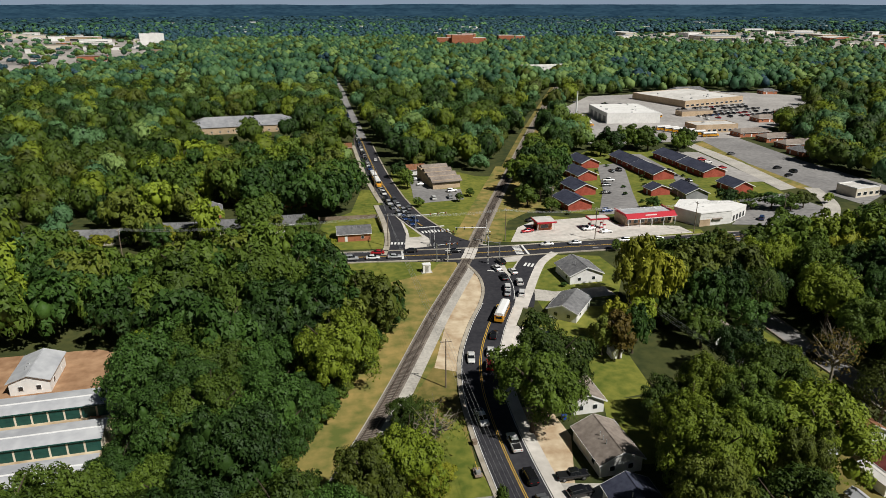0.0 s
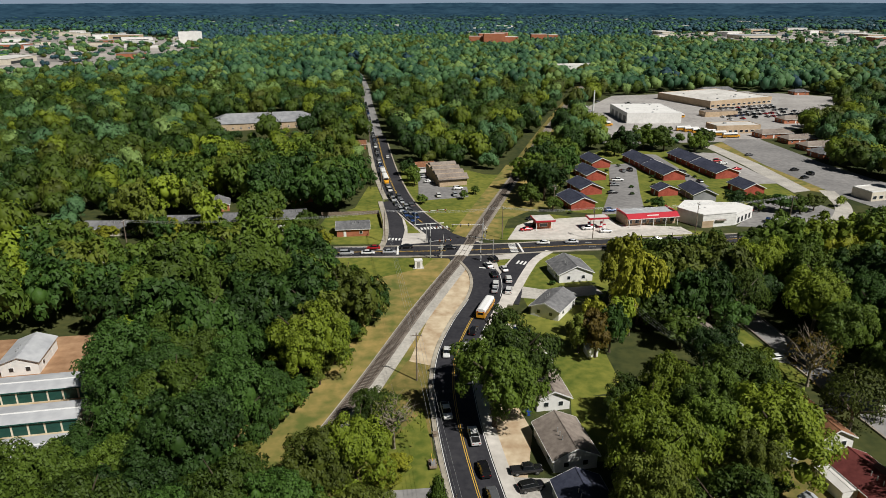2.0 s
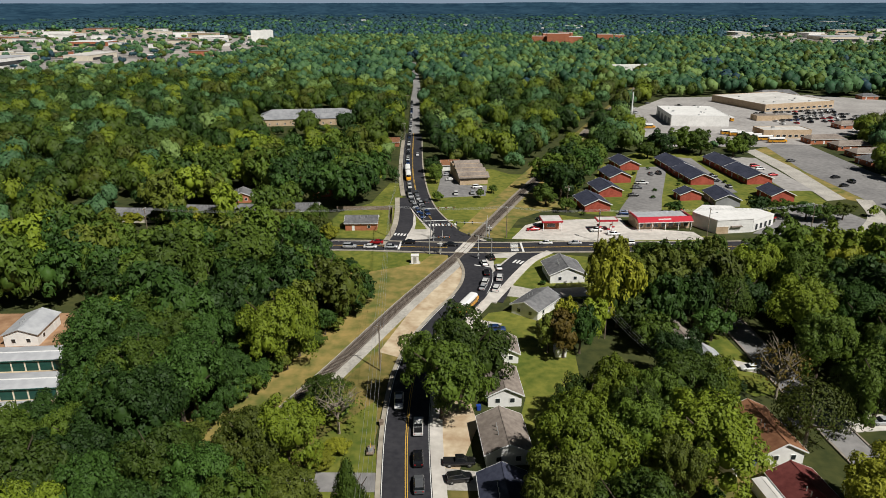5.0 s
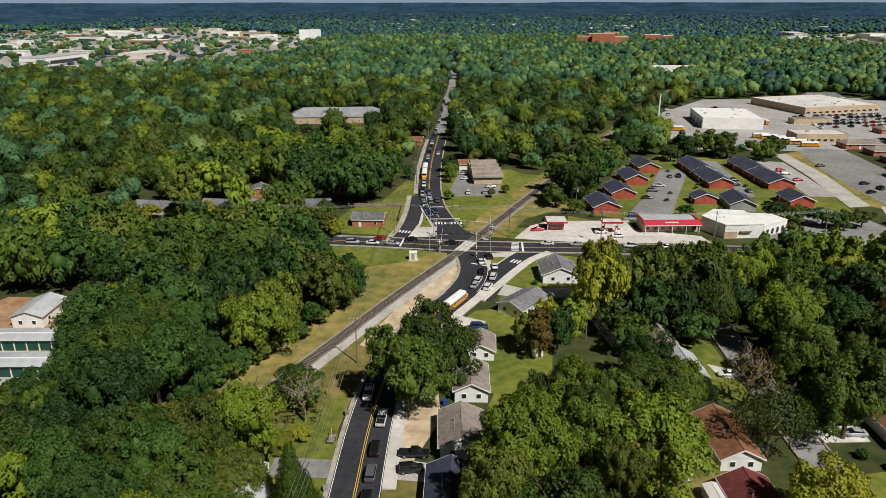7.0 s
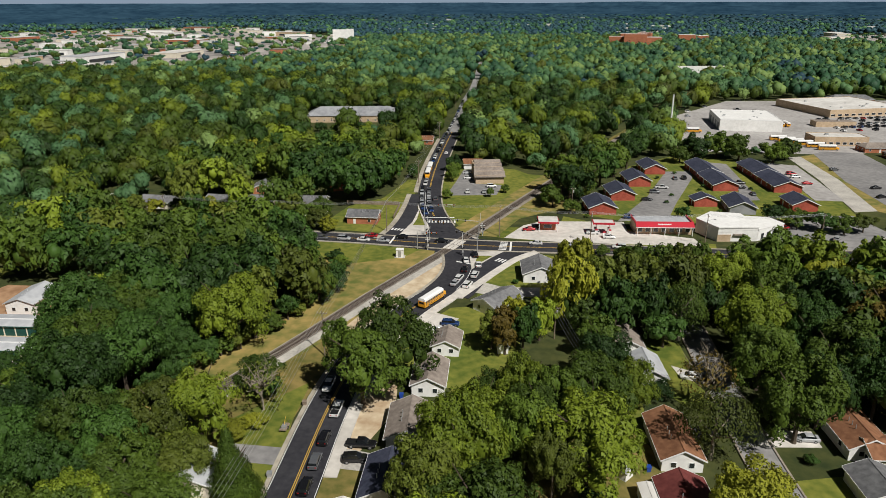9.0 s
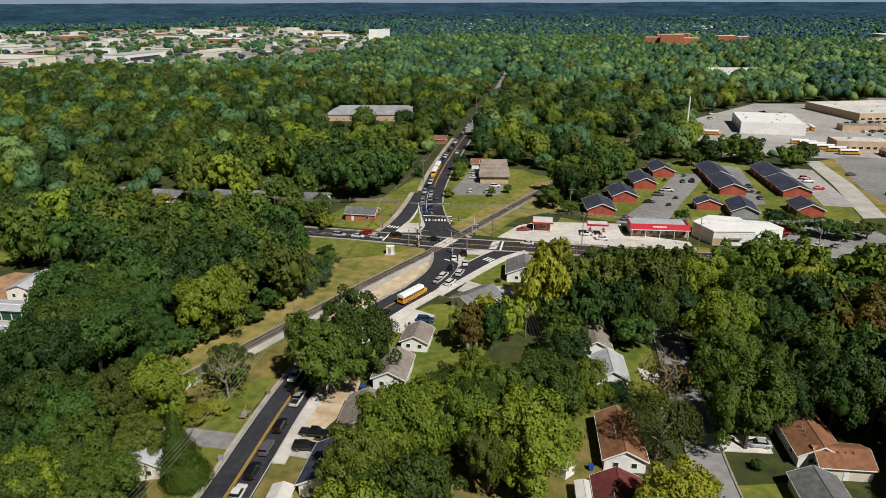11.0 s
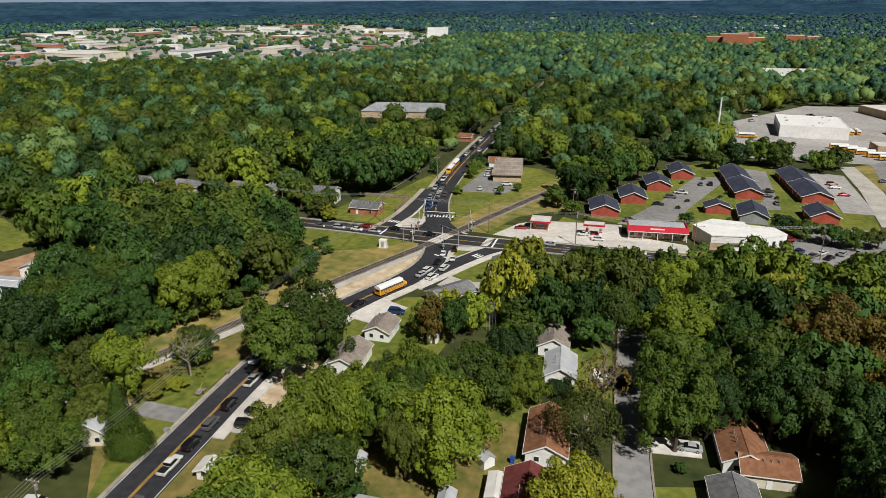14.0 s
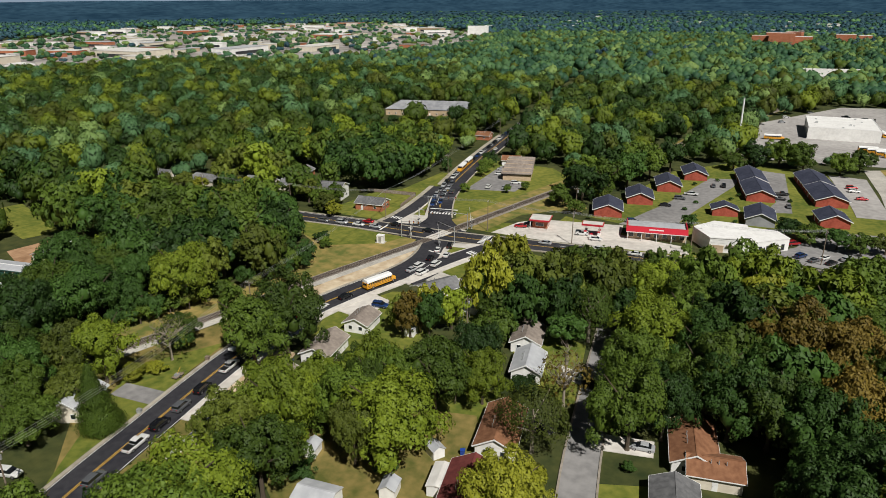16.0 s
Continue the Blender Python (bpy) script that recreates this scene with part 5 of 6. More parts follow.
for x, y, mt, lb in ((6, 109, M_WOOD, "old wooden crate on the verge"), (24.5, 117.5, M_BLUE, "blue plastic wheeled bin beside a house"), (75.5, 107.5, M_BLUE, "blue plastic wheeled bin behind a house"), (10.8, 86.5, M_GALV, "grey mailbox post beside the road")):
    t = thing("bin" if mt is M_BLUE else "crate", pose(x, y, 0.1, 0, 0, 20), lb, "bin" if mt is M_BLUE else "crate")
    part("tub", loft(bmesh.new(), [[(-.35, -.35, 0), (.35, -.35, 0), (.35, .35, 0), (-.35, .35, 0)], [(-.45, -.42, 1.0), (.45, -.42, 1.0), (.45, .42, 1.0), (-.45, .42, 1.0)]]), mt, t)
    part("lid", box(bmesh.new(), -.48, .48, -.46, .46, 1.0, 1.1), mt, t)
for k, (x0, y0, x1, y1) in enumerate(((-48, 250, -26, 254), (-26, 254, -22, 236), (104, 268, 122, 272), (46, 104, 46, 128))):
    t = thing("fence", pose(x0, y0, 0), "weathered dark board fence", "fence", "fences")
    n = int(math.hypot(x1 - x0, y1 - y0) / 2.4)
    for i in range(n + 1):
        dx, dy = (x1 - x0) * i / n, (y1 - y0) * i / n
        part("post", box(bmesh.new(), dx - .06, dx + .06, dy - .06, dy + .06, -.1, 1.7), M_WOOD, t)
        if i < n:
            ex, ey = (x1 - x0) / n, (y1 - y0) / n
            L = math.hypot(ex, ey)
            nx, ny = -ey / L * .03, ex / L * .03
            part("board", prism(bmesh.new(), [(dx - nx, dy - ny), (dx + ex - nx, dy + ey - ny), (dx + ex + nx, dy + ey + ny), (dx + nx, dy + ny)], 0.1, 1.6), M_WOOD, t)


# ---- trees ----
ICO = bmesh.new()
bmesh.ops.create_icosphere(ICO, subdivisions=1, radius=1)
ICO_V = np.array([v.co[:] for v in ICO.verts])
ICO_F = np.array([[v.index for v in f.verts] for f in ICO.faces])
ICO.free()


def crown(seed, n, size, kind="round", lobes=9, core=True, rough=0.45, clumps=0):
    """Leaf sprays (three-cornered) and the inner mass of a crown about 1 wide each way and 1 high, its foot at 0."""
    g = np.random.default_rng(seed)
    if kind == "cone":
        k = 16
        z = np.linspace(0.08, 0.93, k)
        a = g.uniform(0, 6.28, k)
        c = np.stack([0.18 * (1 - z) * np.cos(a), 0.18 * (1 - z) * np.sin(a), z], 1)
        rad = np.stack([0.85 * (1 - z) + 0.1] * 2 + [np.full(k, 0.10)], 1)
    else:
        k = lobes
        a = g.uniform(0, 6.28, k) + np.arange(k) * 2.4
        q = np.sqrt((np.arange(k) + g.random(k)) / k) * 0.72
        z = 0.30 + 0.50 * np.sqrt(1 - (q / 0.76) ** 2) * g.uniform(0.7, 1.0, k) + g.uniform(-0.10, 0.04, k)
        c = np.stack([q * np.cos(a), q * np.sin(a), z], 1)
        rr = g.uniform(0.75, 1.25, k) * 1.02 / k ** 0.45
        rad = np.stack([rr, rr, rr * 0.6], 1)
        c[0], rad[0] = (0, 0, 0.50), ((0.5, 0.5, 0.28) if clumps else (0.7, 0.7, 0.40))
    big_c, big_r = c, rad
    if clumps:
        # boughs end in small clumps that stand out from each lobe, with dark gaps between them
        m = clumps * k
        u = g.normal(size=(m, 3)) + (0, 0, 0.55)
        u /= np.linalg.norm(u, axis=1)[:, None]
        j = np.arange(m) % k
        cc = c[j] + u * rad[j] * g.uniform(0.85, 1.15, (m, 1))
        cr = rad[j] * g.uniform(0.32, 0.56, (m, 1))
        hide = np.zeros(m, bool)
        for f in range(k):
            hide |= (((cc - c[f]) / (rad[f] * 0.72)) ** 2).sum(1) < 1
        c, rad = np.concatenate([cc[~hide], c]), np.concatenate([cr[~hide], rad * 0.74])
        k = len(c)
    pick = rad[:, 0] ** 1.7
    i = g.choice(k, n * 2, p=pick / pick.sum())
    d = g.normal(size=(n * 2, 3))
    d /= np.linalg.norm(d, axis=1)[:, None]
    d[:, 2] = np.where((d[:, 2] < -0.2) & (g.random(n * 2) < 0.7), -d[:, 2], d[:, 2])
    p = c[i] + d * rad[i] * g.uniform(0.72, 1.18, n * 2)[:, None]
    inside = np.zeros(n * 2, bool)
    for f in range(len(big_c)):
        inside |= (((p - big_c[f]) / (big_r[f] * 0.8)) ** 2).sum(1) < 1
    keep = np.nonzero(~inside)[0][:n]
    p, d = p[keep], d[keep]
    dome = (p - (0, 0, 0.42)) / (0.85, 0.85, 0.5) if kind != "cone" else d
    nrm = d * (1.0 if clumps else 0.5) + dome * (0.4 if clumps else 1.0) + g.normal(size=d.shape) * rough + (0, 0, 0.15)
    nrm /= np.linalg.norm(nrm, axis=1)[:, None]
    t = np.cross(nrm, g.normal(size=d.shape))
    t /= np.linalg.norm(t, axis=1)[:, None] + 1e-9
    b = np.cross(nrm, t)
    s = size * g.uniform(0.6, 1.35, len(p))[:, None]
    asp = g.uniform(0.5, 0.9, len(p))[:, None]
    flat = np.array((1, 1, 0.62))
    verts = np.stack([p + t * s * 1.3 * flat, p + (b * asp - t * 0.5) * s * flat, p - (b * asp + t * 0.5) * s * flat], 1).reshape(-1, 3)
    quads = np.arange(len(verts)).reshape(-1, 3)
    cv, cf = np.zeros((0, 3)), np.zeros((0, 3), int)
    if core:
        for f in range(len(big_c)):
            cf = np.concatenate([cf, ICO_F + len(cv)])
            cv = np.concatenate([cv, big_c[f] + (ICO_V * g.uniform(0.82, 1.06, (len(ICO_V), 1))) * big_r[f] * (0.62 if clumps else 0.9)])
    return verts, quads, cv, cf


def crown_mesh(name, arr, material):
    v, q, cv, cf = arr
    me = bpy.data.meshes.new(name)
    me.from_pydata(np.concatenate([v, cv]).tolist(), [], q.tolist() + (cf + len(v)).tolist())
    me.materials.append(material)
    me.polygons.foreach_set("use_smooth", np.ones(len(me.polygons), bool))
    return me


def trunk_bm(seed, h, r, bare=False):
    g = random.Random(seed)
    bm = bmesh.new()
    lathe(bm, [(r * 1.5, -0.02), (r, 0.05), (r * 0.8, 0.3), (r * 0.5, 0.6)], 7)
    for i in range(16 if bare else 5):
        a, z = i * 2.4 + g.uniform(-0.5, 0.5), g.uniform(0.28, 0.58)
        e = (math.cos(a) * g.uniform(0.4, 0.75), math.sin(a) * g.uniform(0.4, 0.75), z + g.uniform(0.18, 0.4))
        tube(bm, (0, 0, z), e, r * 0.45, r * 0.12, 5)
        if bare:
            for k in range(6):
                f = g.uniform(0.35, 1)
                s = Vector(e) * f + Vector((0, 0, z * (1 - f)))
                tube(bm, s, s + Vector((g.uniform(-.28, .28), g.uniform(-.28, .28), g.uniform(0.02, .25))), r * 0.14, r * 0.04, 4)
    return bm


TREES = {}


def tree_kind(tone, kind, seed, near, label):
    t = thing("tree", pose(0, 0, -50), label, "tree", "trees")
    bare = kind == "bare"
    part("trunk", trunk_bm(seed, 1, 0.05 if near else 0.06, bare), M_PALEBARK if bare or kind == "thin" else M_BARK, t)
    n, size = (10500, 0.0300) if near else (2300, 0.064)
    if bare:
        n, size = 420, 0.05
    if kind == "thin":
        n, size = 4500, 0.03
    arr = crown(seed, n, size, "cone" if kind == "cone" else "round", 15 if near else 13, kind not in ("bare", "thin"), 0.42, 0 if kind != "round" else 9 if near else 6)
    c = new("crown", crown_mesh("crown", arr, LEAF[tone]))
    c.parent = t
    return t


WORDS = {"dark": "dark green", "mid": "green", "olive": "olive green", "light": "light green", "yellow": "yellow-green", "rust": "rusty brown"}


def put_tree(x, y, r, h, tone, kind="round", near=True, rng=random.Random(3)):
    seeds = 4 if kind == "round" else 1
    key = (tone, kind, rng.randrange(seeds), near)
    if key not in TREES:
        word = {"round": "broadleaf tree with a full crown", "cone": "conical evergreen tree", "bare": "nearly bare tree with pale twigs", "thin": "tree with a thin feathery crown", "bush": "round bush"}[kind]
        TREES[key] = tree_kind(tone, kind, 17 * key[2] + 5 + TONES.index(tone), near, "%s %s" % (WORDS[tone], word))
        t = TREES[key]
    else:
        t = copy_thing(TREES[key], pose(0, 0, 0))
    t.matrix_world = pose(x, y, 0.0, 0, 0, rng.uniform(0, 360)) @ Matrix.Diagonal((r * 1.14, r * 1.14, h * 1.05, 1))
    return t


def put_trees(rows, near=True):
    for x, y, r, h, tone, *kind in rows:
        put_tree(x, y, r, h, TONES[tone], kind[0] if kind else "round", near and (y < 136 or (x > 90 and y < 182)))


# trees by the near road
put_trees([(17.5, 113, 8.6, 19, 1), (20.5, 121, 8.4, 20, 1), (8.6, 79, 4.2, 14, 1, "cone"), (-2, 95, 3.0, 4, 4), (-6, 91, 6.2, 16, 3), (-12, 88, 6, 15, 2), (-1.5, 105, 5.5, 11, 2, "bare"), (1, 69, 6, 10, 1), (-8, 73, 6, 13, 1), (-23, 80, 6.5, 16, 1), (-6, 112, 4.5, 8, 1), (-3, 109, 3, 6, 0), (0, 99, 2.4, 3, 4), (-15, 78, 6, 15, 0), (-20, 68, 6, 15, 0), (-28, 72, 6, 16, 0), (-3, 82, 5, 9, 2), (-9, 62, 6, 13, 1)])
# the yards between road and street
put_trees([(51.3, 80.1, 7.7, 16, 1), (43.7, 94.3, 6.7, 16, 3), (44.7, 104.7, 5.8, 14, 3), (40.9, 82.0, 6.2, 16, 2), (59.8, 95.2, 4.8, 14, 2), (64.5, 116.0, 7.2, 17, 1), (71.1, 124.5, 5.0, 13, 3), (41.8, 142.5, 4.3, 12, 5), (38.1, 144.4, 3.8, 10, 2), (57.9, 112.3, 5.8, 16, 1)])
put_trees([(86.3, 132.1, 5.8, 13, 5, "bare"), (107.0, 130.2, 5.8, 16, 0), (48.5, 151.9, 4.3, 12, 3), (42.8, 150.1, 3.8, 12, 4), (77, 133, 3, 4, 0), (45.6, 145.3, 3.8, 12, 0), (58, 110, 4, 6, 4), (66, 96, 2, 3, 0), (53, 88, 3, 4, 0), (97.6, 142.5, 6.7, 16, 1), (65.5, 133.0, 5.8, 14, 0), (56.0, 106.6, 5.8, 16, 1), (51.3, 114.1, 5.8, 16, 3)])
# the row south of the cross road
put_trees([(54.0, 175.3, 6.2, 20, 4), (60.7, 169.5, 6.7, 17, 2), (68.4, 171.4, 7.2, 18, 2), (77.0, 175.3, 6.7, 17, 2), (93.3, 180.1, 7.2, 18, 3), (102.9, 188.7, 8.6, 20, 1), (116.4, 194.5, 8.6, 20, 3), (132.7, 188.7, 8.6, 20, 3), (87.6, 205.0, 4.0, 12, 1), (91.4, 189.7, 6.2, 14, 3), (98.1, 157.0, 8.2, 18, 3), (56.8, 161.8, 5.8, 17, 1), (112.5, 142.6, 7.2, 18, 1), (126.0, 159.9, 8.6, 21, 5), (136.5, 158.0, 8.6, 21, 5), (104.8, 173.3, 7.7, 18, 1), (118.3, 177.2, 7.7, 18, 1), (59, 217, 2, 4, 1)])
put_trees([(134.1, 133.3, 7.2, 18, 0), (141.6, 121.4, 8.2, 18, 0), (137.8, 112.8, 7.7, 18, 0), (125.0, 136.9, 7.7, 18, 1), (139.4, 138.8, 7.7, 20, 5), (149.0, 154.1, 8.6, 20, 1), (145.2, 173.3, 8.6, 20, 1), (150.9, 192.5, 8.6, 18, 1), (110.6, 154.1, 6.7, 17, 0), (66.4, 158.0, 5.8, 16, 0), (81.8, 161.8, 5.8, 16, 1, "thin"), (74.1, 161.8, 5.8, 16, 0)])
put_trees([(80, 174, 6, 17, 1), (84, 184, 6, 16, 2), (77, 188, 6, 16, 1), (70, 187, 6, 16, 1), (68, 204, 5, 9, 1), (100, 208, 6, 11, 1), (112, 168, 8, 19, 0), (108, 214, 6, 10, 1), (122, 212, 7, 12, 1), (140, 210, 8, 17, 1), (44, 116, 5, 10, 1), (54, 101, 6, 16, 1), (60, 168, 6, 12, 1), (88, 172, 6, 12, 0), (104, 118, 1.2, 2, 0), (118, 136, 7, 18, 0)])
put_trees([(-44, 217, 4.5, 8, 2), (-39, 214.5, 3.5, 6, 4), (-50, 221, 4.5, 9, 1), (-22, 187, 2.4, 2.6, 1), (-19, 184, 2.2, 2.2, 1), (-25, 189.5, 2.6, 3, 0), (-48, 226, 4, 9, 1), (63, 148, 5, 10, 1), (60, 158, 5, 11, 1), (78, 157, 5, 9, 0), (-68, 230, 5, 10, 1), (-60, 224, 5, 10, 2)])
put_trees([(-98, 224, 4, 6.5, 4), (-88, 225, 4, 6, 2), (-80, 226, 3.5, 6, 1), (-73, 228, 3.5, 5.5, 2), (-125, 215, 5, 7, 2), (-116, 216, 4, 6, 4), (-93, 226, 3, 5, 1), (-108, 222, 4, 6, 1), (-64, 232, 4, 8, 1)], False)
edge = random.Random(21)
for q in seg(RAIL, 84, 170)[::1]:
    put_tree(q.x - 10.5 + edge.uniform(-1.2, 1.2), q.y + edge.uniform(-1, 1), edge.uniform(2.4, 3.8), edge.uniform(4, 8), edge.choice(["dark", "mid", "dark", "olive"]), "round", False)
put_trees([(65, 99.5, 8.8, 18, 3), (91, 93, 6.6, 15, 4), (102, 124, 7.6, 18, 1), (86.5, 114.5, 6.4, 15, 2, "thin"), (49.5, 67, 8.5, 19, 3), (44, 92, 7.5, 19, 3), (55.5, 161, 6.2, 21, 4), (78, 171, 8, 19, 2)])
put_trees([(41, 277, 8, 17, 0), (46, 291, 7.5, 16, 1), (51, 308, 7.5, 17, 0), (56, 328, 7.5, 17, 1), (61, 348, 7, 16, 0), (36, 292, 8, 17, 1), (41, 312, 8, 17, 0), (46, 334, 8, 18, 1), (35, 270, 5, 9, 1), (43, 262, 3.5, 6, 1)], False)
# small trees in the estate and by the offices
put_trees([(-10, 270, 2.2, 4, 1), (-18, 306, 3.5, 8, 1), (-16, 298, 3, 7, 1), (-21, 318, 4, 8, 0), (7, 277, 1.8, 4, 1), (12, 286, 2, 4, 1), (86, 267, 3, 5, 0), (126, 267, 5, 7, 1), (134, 266, 5, 7, 0), (141, 264, 4.5, 7, 1), (118, 272, 5, 7, 0), (148, 268, 4, 7, 2), (95, 381, 8, 13, 0), (106, 386, 8, 14, 1), (117, 384, 8, 13, 1), (87, 370, 6, 9, 1), (133, 380, 6, 11, 1), (141, 392, 6, 11, 1)], False)
for x, y in ((80, 288), (82, 300), (93, 304), (94, 312), (70, 318), (76, 330), (92, 296), (104, 300), (84, 342), (96, 320), (116, 320), (84, 276), (50, 259), (100, 280), (36, 186), (48, 176)):
    put_tree(x, y, 1.0, 1.4, TONES[(x + y) % 2], "round", False)

# woods everywhere else
KEEP_OPEN = [[(-22, 190), (-10, 180), (-2, 196), (-4, 204), (-34, 204)], [(52, 258), (92, 245), (120, 258), (150, 290), (150, 330), (135, 360), (80, 360)],
    [(176, 272), (206, 300), (192, 356), (184, 420), (164, 420), (158, 411), (160, 350), (170, 290)], [(96, 440), (160, 440), (230, 500), (260, 580), (180, 560), (110, 500)], [(170, 560), (225, 545), (255, 585), (200, 630)], [(-164, 431), (-98, 453), (-104, 472), (-168, 448)], [(-134, 217), (-112, 217), (-112, 230), (-134, 230)], [(-104, 228), (-68, 232), (-70, 242), (-104, 238)],
    [(-40, 224), (-24, 224), (-26, 236), (-40, 234)], [(-60, 232), (-50, 232), (-50, 238), (-60, 238)]]


def away(pts, line, dist):
    ok = np.ones(len(pts), bool)
    L = np.array([(p.x, p.y) for p in line])
    for a, b in zip(L, L[1:]):
        u = b - a
        t = np.clip(((pts - a) @ u) / (u @ u + 1e-9), 0, 1)
        ok &= np.hypot(*(pts - a - t[:, None] * u).T) > dist
    return ok


def within(pts, poly):
    r = np.zeros(len(pts), bool)
    x, y = pts[:, 0], pts[:, 1]
    for (x0, y0), (x1, y1) in zip(poly, poly[1:] + poly[:1]):
        hit = ((y0 > y) != (y1 > y)) & (x < (x1 - x0) * (y - y0) / ((y1 - y0) or 1e-9) + x0)
        r ^= hit
    return r


WOODS_FREE = [[(-70, 70), (-70, 143), (-112, 146), (-125, 120), (-120, 70)], [(15, 50), (48, 62), (84, 70), (136, 60), (133, 126), (110, 144), (100, 170), (88, 215), (62, 222), (20, 222), (8, 205), (2, 150), (-8, 110), (-14, 84), (0, 60)],
    [(10, 226), (96, 236), (150, 240), (165, 300), (158, 400), (60, 366), (44, 262), (22, 262)], [(-42, 205), (-28, 190), (-15, 172), (-15, 150), (-20, 127), (-27, 100), (-22, 84), (4, 60), (20, 210), (4, 226)]]


# three points along the camera path, for keeping sightlines open
CAMERA_SPOTS = ((0, 0), (62, -2), (125, 13))
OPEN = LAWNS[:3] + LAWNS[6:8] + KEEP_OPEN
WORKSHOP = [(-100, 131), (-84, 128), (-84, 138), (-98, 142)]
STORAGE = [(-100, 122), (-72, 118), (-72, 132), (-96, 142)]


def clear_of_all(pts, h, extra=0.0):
    """Which places carry a tree: off roads, clearings and houses, and not where it hides open ground from the camera.
    """
    ok = away(pts, S_ROAD, 9) & away(pts, EW_ROAD, 7) & away(pts, seg(N_ROAD, 0, 400), 9) & away(pts, N_ROAD, 7.5) & away(pts, seg(RAIL, 0, 240), 8.5) & away(pts, RAIL, 7.5) & away(pts, STREET, 5)
    for x, y, r in BUILT:
        ok &= np.hypot(pts[:, 0] - x, pts[:, 1] - y) > r
    polys = CLEARINGS + WOODS_FREE
    for p in polys:
        ok &= ~within(pts, p)
    # drop trees that would hide open ground from these camera points
    for ex, ey in CAMERA_SPOTS:
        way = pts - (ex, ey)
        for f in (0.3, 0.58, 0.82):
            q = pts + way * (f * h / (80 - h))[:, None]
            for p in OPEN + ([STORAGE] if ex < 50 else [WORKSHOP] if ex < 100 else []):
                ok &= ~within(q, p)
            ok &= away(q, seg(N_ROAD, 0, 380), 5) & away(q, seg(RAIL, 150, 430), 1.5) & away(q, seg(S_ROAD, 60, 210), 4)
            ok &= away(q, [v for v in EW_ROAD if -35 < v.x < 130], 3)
    # the same from one more camera point, for the far road north
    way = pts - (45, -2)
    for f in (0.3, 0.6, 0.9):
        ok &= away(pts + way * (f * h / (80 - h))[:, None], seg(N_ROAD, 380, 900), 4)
    return ok


def scatter(x0, x1, y0, y1, step, seed):
    g = np.random.default_rng(seed)
    xs, ys = np.meshgrid(np.arange(x0, x1, step), np.arange(y0, y1, step * 0.87))
    xs = xs + (np.arange(xs.shape[0]) % 2)[:, None] * step / 2
    p = np.stack([xs.ravel(), ys.ravel()], 1)
    return p + g.uniform(-0.32, 0.32, p.shape) * step, g


def view_wedge(p, lo=-66, hi=37):
    az = np.degrees(np.arctan2(p[:, 0] - 60, p[:, 1] + 60))
    return (az > lo) & (az < hi)


def grown(p, h, g):
    """Tall trees where they keep the camera's sightlines open, and low ones where only those do."""
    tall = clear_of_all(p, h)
    low = ~tall & (g.random(len(p)) < 0.6)
    few = np.nonzero(low)[0]
    hl = g.uniform(4.5, 7.5, len(few))
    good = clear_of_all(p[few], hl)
    hh = h.copy()
    hh[few] = hl
    keep = tall.copy()
    keep[few[good]] = True
    return p[keep], hh[keep]


# single trees of the nearest woods
p, g = scatter(-120, 175, 40, 330, 9.6, 1)
h = g.uniform(10.5, 20.5, len(p))
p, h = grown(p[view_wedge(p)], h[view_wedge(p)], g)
order = np.argsort(np.hypot(p[:, 0] - 30, p[:, 1] - 40))
single, rest = order[:190], order[190:]
rt = random.Random(9)
for i in single:
    deep = (p[i, 0] < -25 and p[i, 1] < 205) or p[i, 0] > 105
    tone = rt.choices(TONES[:5], (46, 42, 9, 3, 0) if deep else (24, 40, 16, 15, 5))[0]
    put_tree(p[i, 0], p[i, 1], h[i] * rt.uniform(0.36, 0.44) + 0.4, h[i], tone, "round", bool(p[i, 1] < 128))


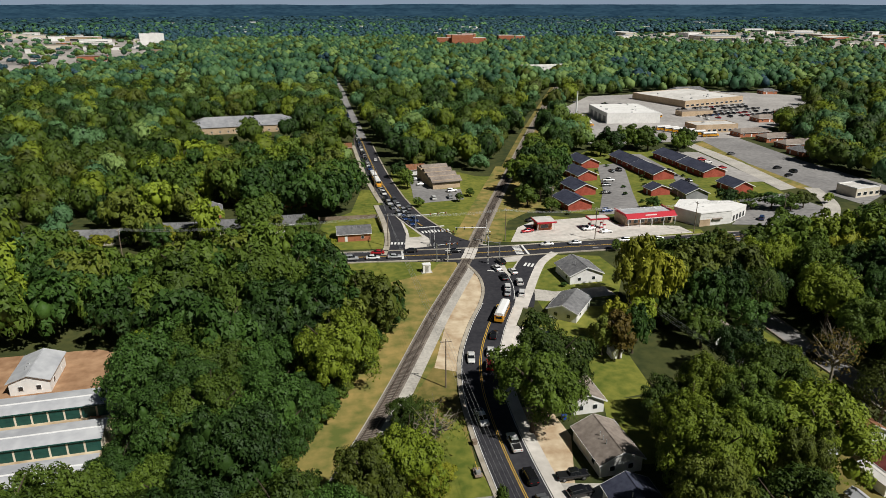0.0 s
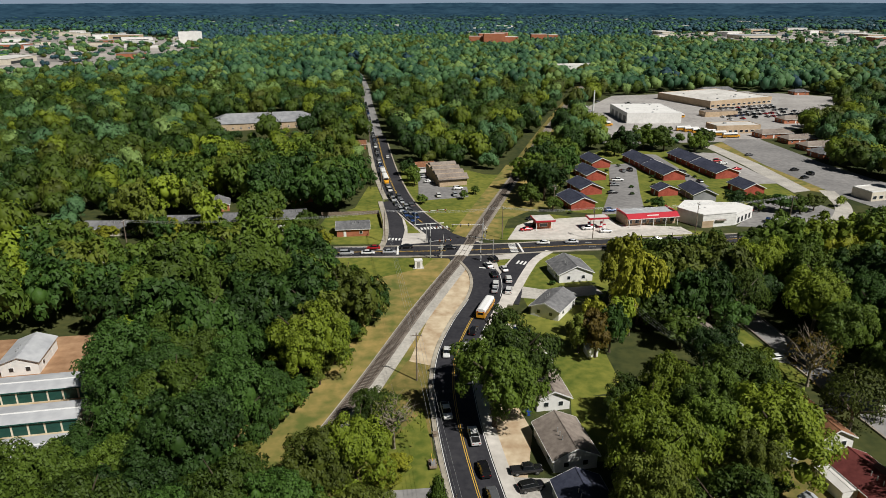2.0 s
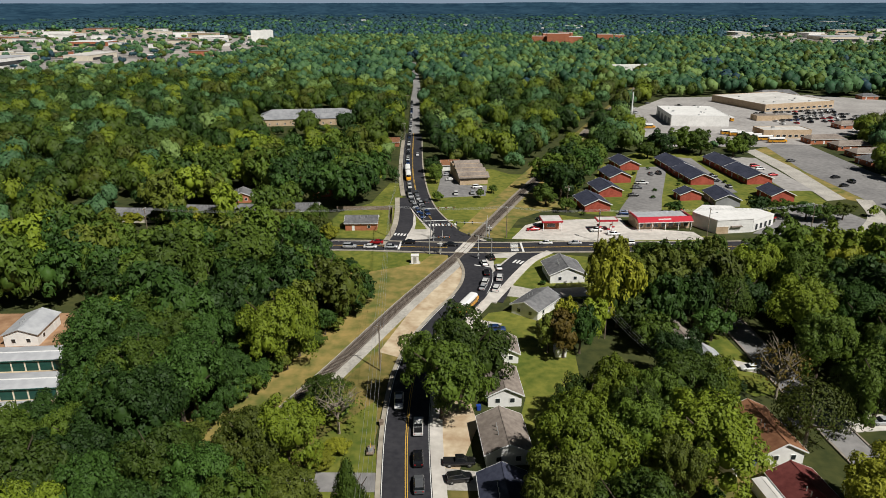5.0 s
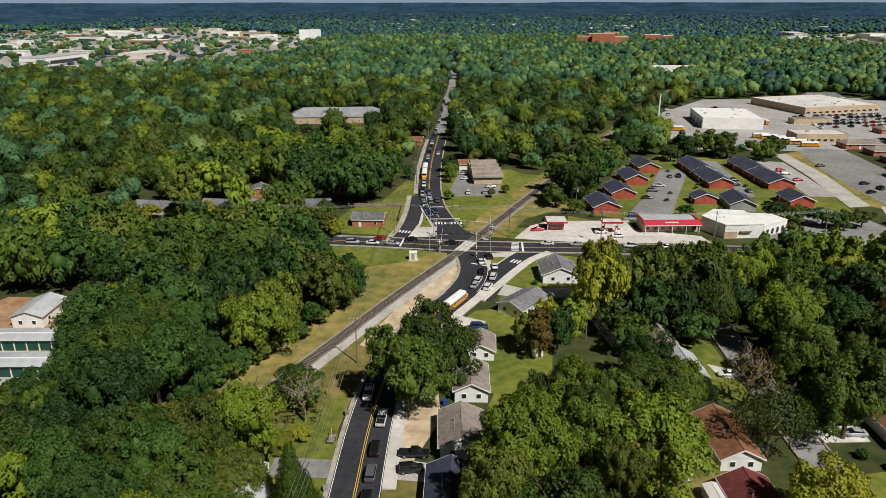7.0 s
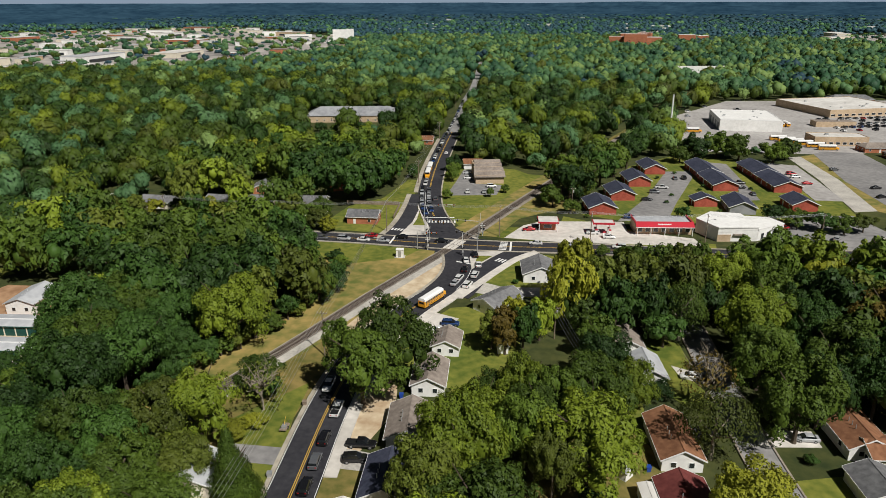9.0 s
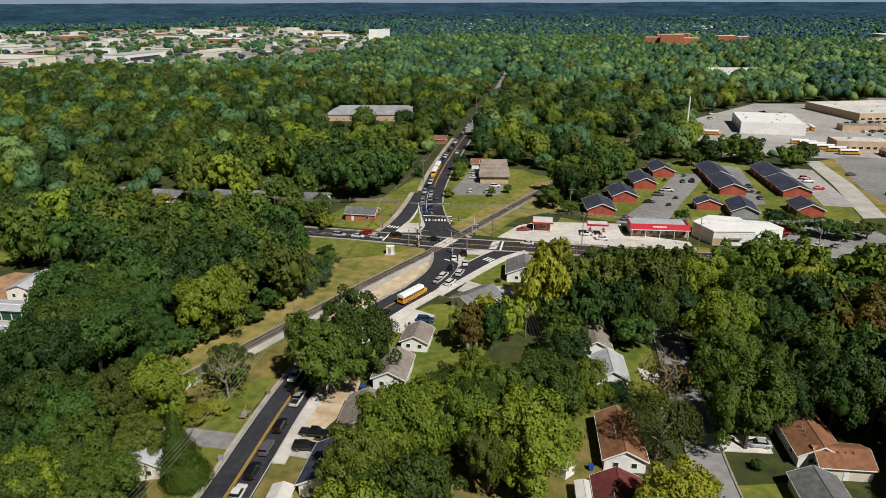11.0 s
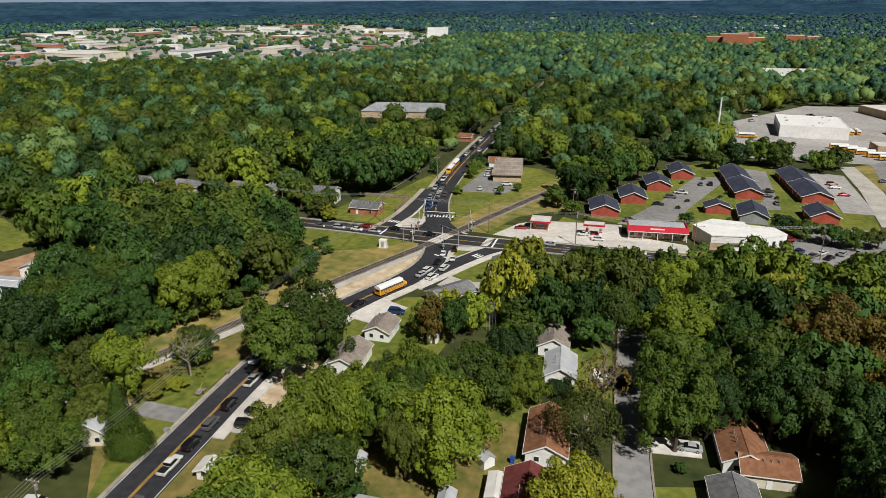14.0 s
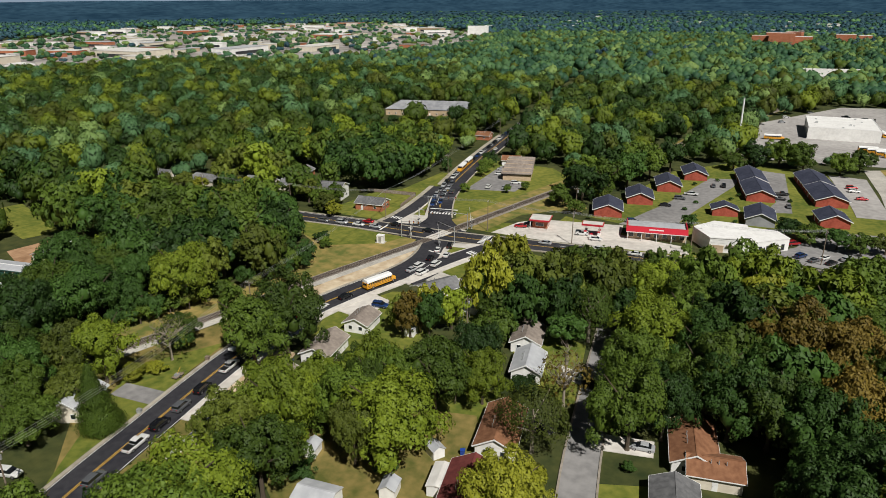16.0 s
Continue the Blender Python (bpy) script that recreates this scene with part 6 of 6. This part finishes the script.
def woods(name, pts, hs, rs, n, size, lobes, label, seed, shares=(34, 36, 14, 14, 2, 0), tones=TONES, rough=0.26, clumps=0):
    """Many trees as one mesh."""
    g = np.random.default_rng(seed)
    base = [crown(seed + k, n, size, "round", lobes, True, rough, clumps) for k in range(5)]
    V, Q, T, MQ, MT, TONE, off = [], [], [], [], [], [], 0
    tone = g.choice(6, len(pts), p=np.array(shares) / sum(shares))
    for (x, y), hh, r, m, a, k in zip(pts, hs, rs, tone, g.uniform(0, 6.28, len(pts)), g.integers(0, 5, len(pts))):
        v, q, cv, cf = base[k]
        w = np.concatenate([v, cv]) * (r, r, hh)
        c, s = math.cos(a), math.sin(a)
        V.append(np.stack([x + w[:, 0] * c - w[:, 1] * s, y + w[:, 0] * s + w[:, 1] * c, w[:, 2]], 1))
        Q.append(q + off)
        T.append(cf + len(v) + off)
        MQ.append(np.full(len(q), m))
        MT.append(np.full(len(cf), m))
        TONE.append(np.full(len(w), g.random()))
        off += len(w)
    V, Q, T = np.concatenate(V), np.concatenate(Q), np.concatenate(T)
    me = bpy.data.meshes.new(name)
    me.vertices.add(len(V))
    me.vertices.foreach_set("co", V.astype(np.float32).ravel())
    me.loops.add(Q.size + T.size)
    me.loops.foreach_set("vertex_index", np.concatenate([Q.ravel(), T.ravel()]).astype(np.int32))
    me.polygons.add(len(Q) + len(T))
    me.polygons.foreach_set("loop_start", np.concatenate([np.arange(len(Q)) * 3, Q.size + np.arange(len(T)) * 3]).astype(np.int32))
    me.attributes.new("tone", "FLOAT", "POINT").data.foreach_set("value", np.concatenate(TONE).astype(np.float32))
    for k in tones:
        me.materials.append(LEAF[k])
    me.polygons.foreach_set("material_index", np.concatenate(MQ + MT).astype(np.int32))
    me.polygons.foreach_set("use_smooth", np.ones(len(me.polygons), bool))
    me.update(calc_edges=True)
    return tagged(new(name, me), label, "woodland", kind="stuff")


r_ = np.random.default_rng(4)
woods("woodland", p[rest], h[rest], h[rest] * 0.42 + 0.5, 900, 0.085, 10, "dense mixed green woodland between houses", 31, clumps=5)
p, g = scatter(-620, 420, 60, 640, 12.2, 2)
inner = (p[:, 0] > -120) & (p[:, 0] < 175) & (p[:, 1] < 330)
h = 7 + 12 * g.random(len(p)) ** 0.8
ok = ~inner & view_wedge(p)
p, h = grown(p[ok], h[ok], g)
# a few haze-tinted cool tones blend these trees into the far woods
woods("woodland_behind", p, h, h * g.uniform(0.33, 0.43, len(p)) + 1.3, 210, 0.085, 7, "dense mixed green woodland behind the crossing", 41, (28, 28, 8, 17, 6, 13), ["dark", "mid", "olive", "light", "cool_light", "cool_mid"])


def far_ok(p):
    ok = away(p, N_ROAD, 6.5) & away(p, RAIL, 5)
    for x, y, s in FAR_HALLS:
        ok &= np.hypot(p[:, 0] - x, p[:, 1] - y) > s * 0.55
    for q in CLEARINGS[-2:]:
        ok &= ~within(p, q) | (np.random.default_rng(8).random(len(p)) < 0.1)
    for x, y, r in BUILT:
        if y > 560:
            for back in (0, 16, 34):
                ok &= np.hypot(p[:, 0] - x * (1 - back / y), p[:, 1] - y + back) > r * 0.8
    return ok


p, g = scatter(-1500, 1100, 300, 1500, 13.8, 3)
ok = ~((p[:, 0] > -620) & (p[:, 0] < 420) & (p[:, 1] < 640)) & view_wedge(p) & (np.hypot(p[:, 0] - 60, p[:, 1]) < 1500)
p = p[ok]
p = p[far_ok(p) & ~within(p, [(86, 400), (158, 411), (262, 500), (330, 620), (260, 660), (130, 620), (84, 520)])]
h = 8 + 12 * g.random(len(p)) ** 0.8
az, d = np.degrees(np.arctan2(p[:, 0] - 60, p[:, 1])), np.hypot(p[:, 0] - 60, p[:, 1])
h = np.where((az < -23) & (d > 700), h * 0.72, h)
# mostly cool tones, so the haze here is leaf colour
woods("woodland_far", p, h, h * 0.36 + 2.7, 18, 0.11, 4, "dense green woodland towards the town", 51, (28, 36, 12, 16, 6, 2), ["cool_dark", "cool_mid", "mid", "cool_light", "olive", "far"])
# far leaf tones with painted-in haze, a larger share in the farther woods
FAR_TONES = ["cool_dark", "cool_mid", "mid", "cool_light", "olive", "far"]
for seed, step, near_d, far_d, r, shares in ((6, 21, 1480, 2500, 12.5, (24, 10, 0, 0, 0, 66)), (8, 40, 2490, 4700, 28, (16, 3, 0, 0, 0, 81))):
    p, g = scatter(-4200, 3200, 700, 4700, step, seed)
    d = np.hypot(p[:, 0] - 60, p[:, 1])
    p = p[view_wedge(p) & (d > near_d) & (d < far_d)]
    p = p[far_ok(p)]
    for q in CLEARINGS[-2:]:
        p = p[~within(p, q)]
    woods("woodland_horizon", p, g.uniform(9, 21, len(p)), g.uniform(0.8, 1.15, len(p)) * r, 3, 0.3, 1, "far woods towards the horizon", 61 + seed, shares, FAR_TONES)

p, g = scatter(-2000, 1400, 400, 2400, 30, 7)
p = p[(within(p, CLEARINGS[-2]) | within(p, CLEARINGS[-1])) & (g.random(len(p)) < 0.6)]
for x, y, q in FAR_HALLS:
    p = p[np.hypot(p[:, 0] - x, p[:, 1] - y) > q * 0.5]
h = g.uniform(5, 10, len(p))
# town trees mostly in the haze-tinted cool tones too
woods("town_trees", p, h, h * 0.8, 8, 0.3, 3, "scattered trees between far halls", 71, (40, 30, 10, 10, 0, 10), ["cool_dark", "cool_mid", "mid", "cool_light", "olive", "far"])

# wooded ridges along the horizon, higher in the west; their haze is painted blue
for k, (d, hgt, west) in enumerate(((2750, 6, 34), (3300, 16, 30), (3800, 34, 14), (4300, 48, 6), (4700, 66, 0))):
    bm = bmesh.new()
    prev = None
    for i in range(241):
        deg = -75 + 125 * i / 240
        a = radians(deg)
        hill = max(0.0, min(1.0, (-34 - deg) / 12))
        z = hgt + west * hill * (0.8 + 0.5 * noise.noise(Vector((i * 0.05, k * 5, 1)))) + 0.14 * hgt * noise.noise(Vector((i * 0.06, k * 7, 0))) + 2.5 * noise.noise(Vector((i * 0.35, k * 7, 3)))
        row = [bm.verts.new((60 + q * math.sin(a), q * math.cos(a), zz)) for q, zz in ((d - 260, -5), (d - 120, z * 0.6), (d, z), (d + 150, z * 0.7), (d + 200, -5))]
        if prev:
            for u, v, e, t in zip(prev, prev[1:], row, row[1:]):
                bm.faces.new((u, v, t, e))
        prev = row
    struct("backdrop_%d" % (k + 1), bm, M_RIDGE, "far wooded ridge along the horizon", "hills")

# an added glowing sheet stands in for pale hazy sky low over the horizon
M_SKYLINE = bpy.data.materials.new("glowing_sky_sheet")
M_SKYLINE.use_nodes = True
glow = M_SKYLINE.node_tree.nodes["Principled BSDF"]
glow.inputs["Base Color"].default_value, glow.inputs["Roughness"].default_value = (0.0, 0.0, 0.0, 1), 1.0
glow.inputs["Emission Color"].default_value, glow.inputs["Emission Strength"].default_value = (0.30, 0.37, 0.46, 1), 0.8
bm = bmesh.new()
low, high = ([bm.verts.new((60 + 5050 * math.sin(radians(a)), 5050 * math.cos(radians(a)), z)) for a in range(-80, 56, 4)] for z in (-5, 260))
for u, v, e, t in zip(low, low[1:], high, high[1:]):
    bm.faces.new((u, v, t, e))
struct("backdrop_sky", bm, M_SKYLINE, "glowing backdrop for the pale hazy sky low over the horizon", "sky")
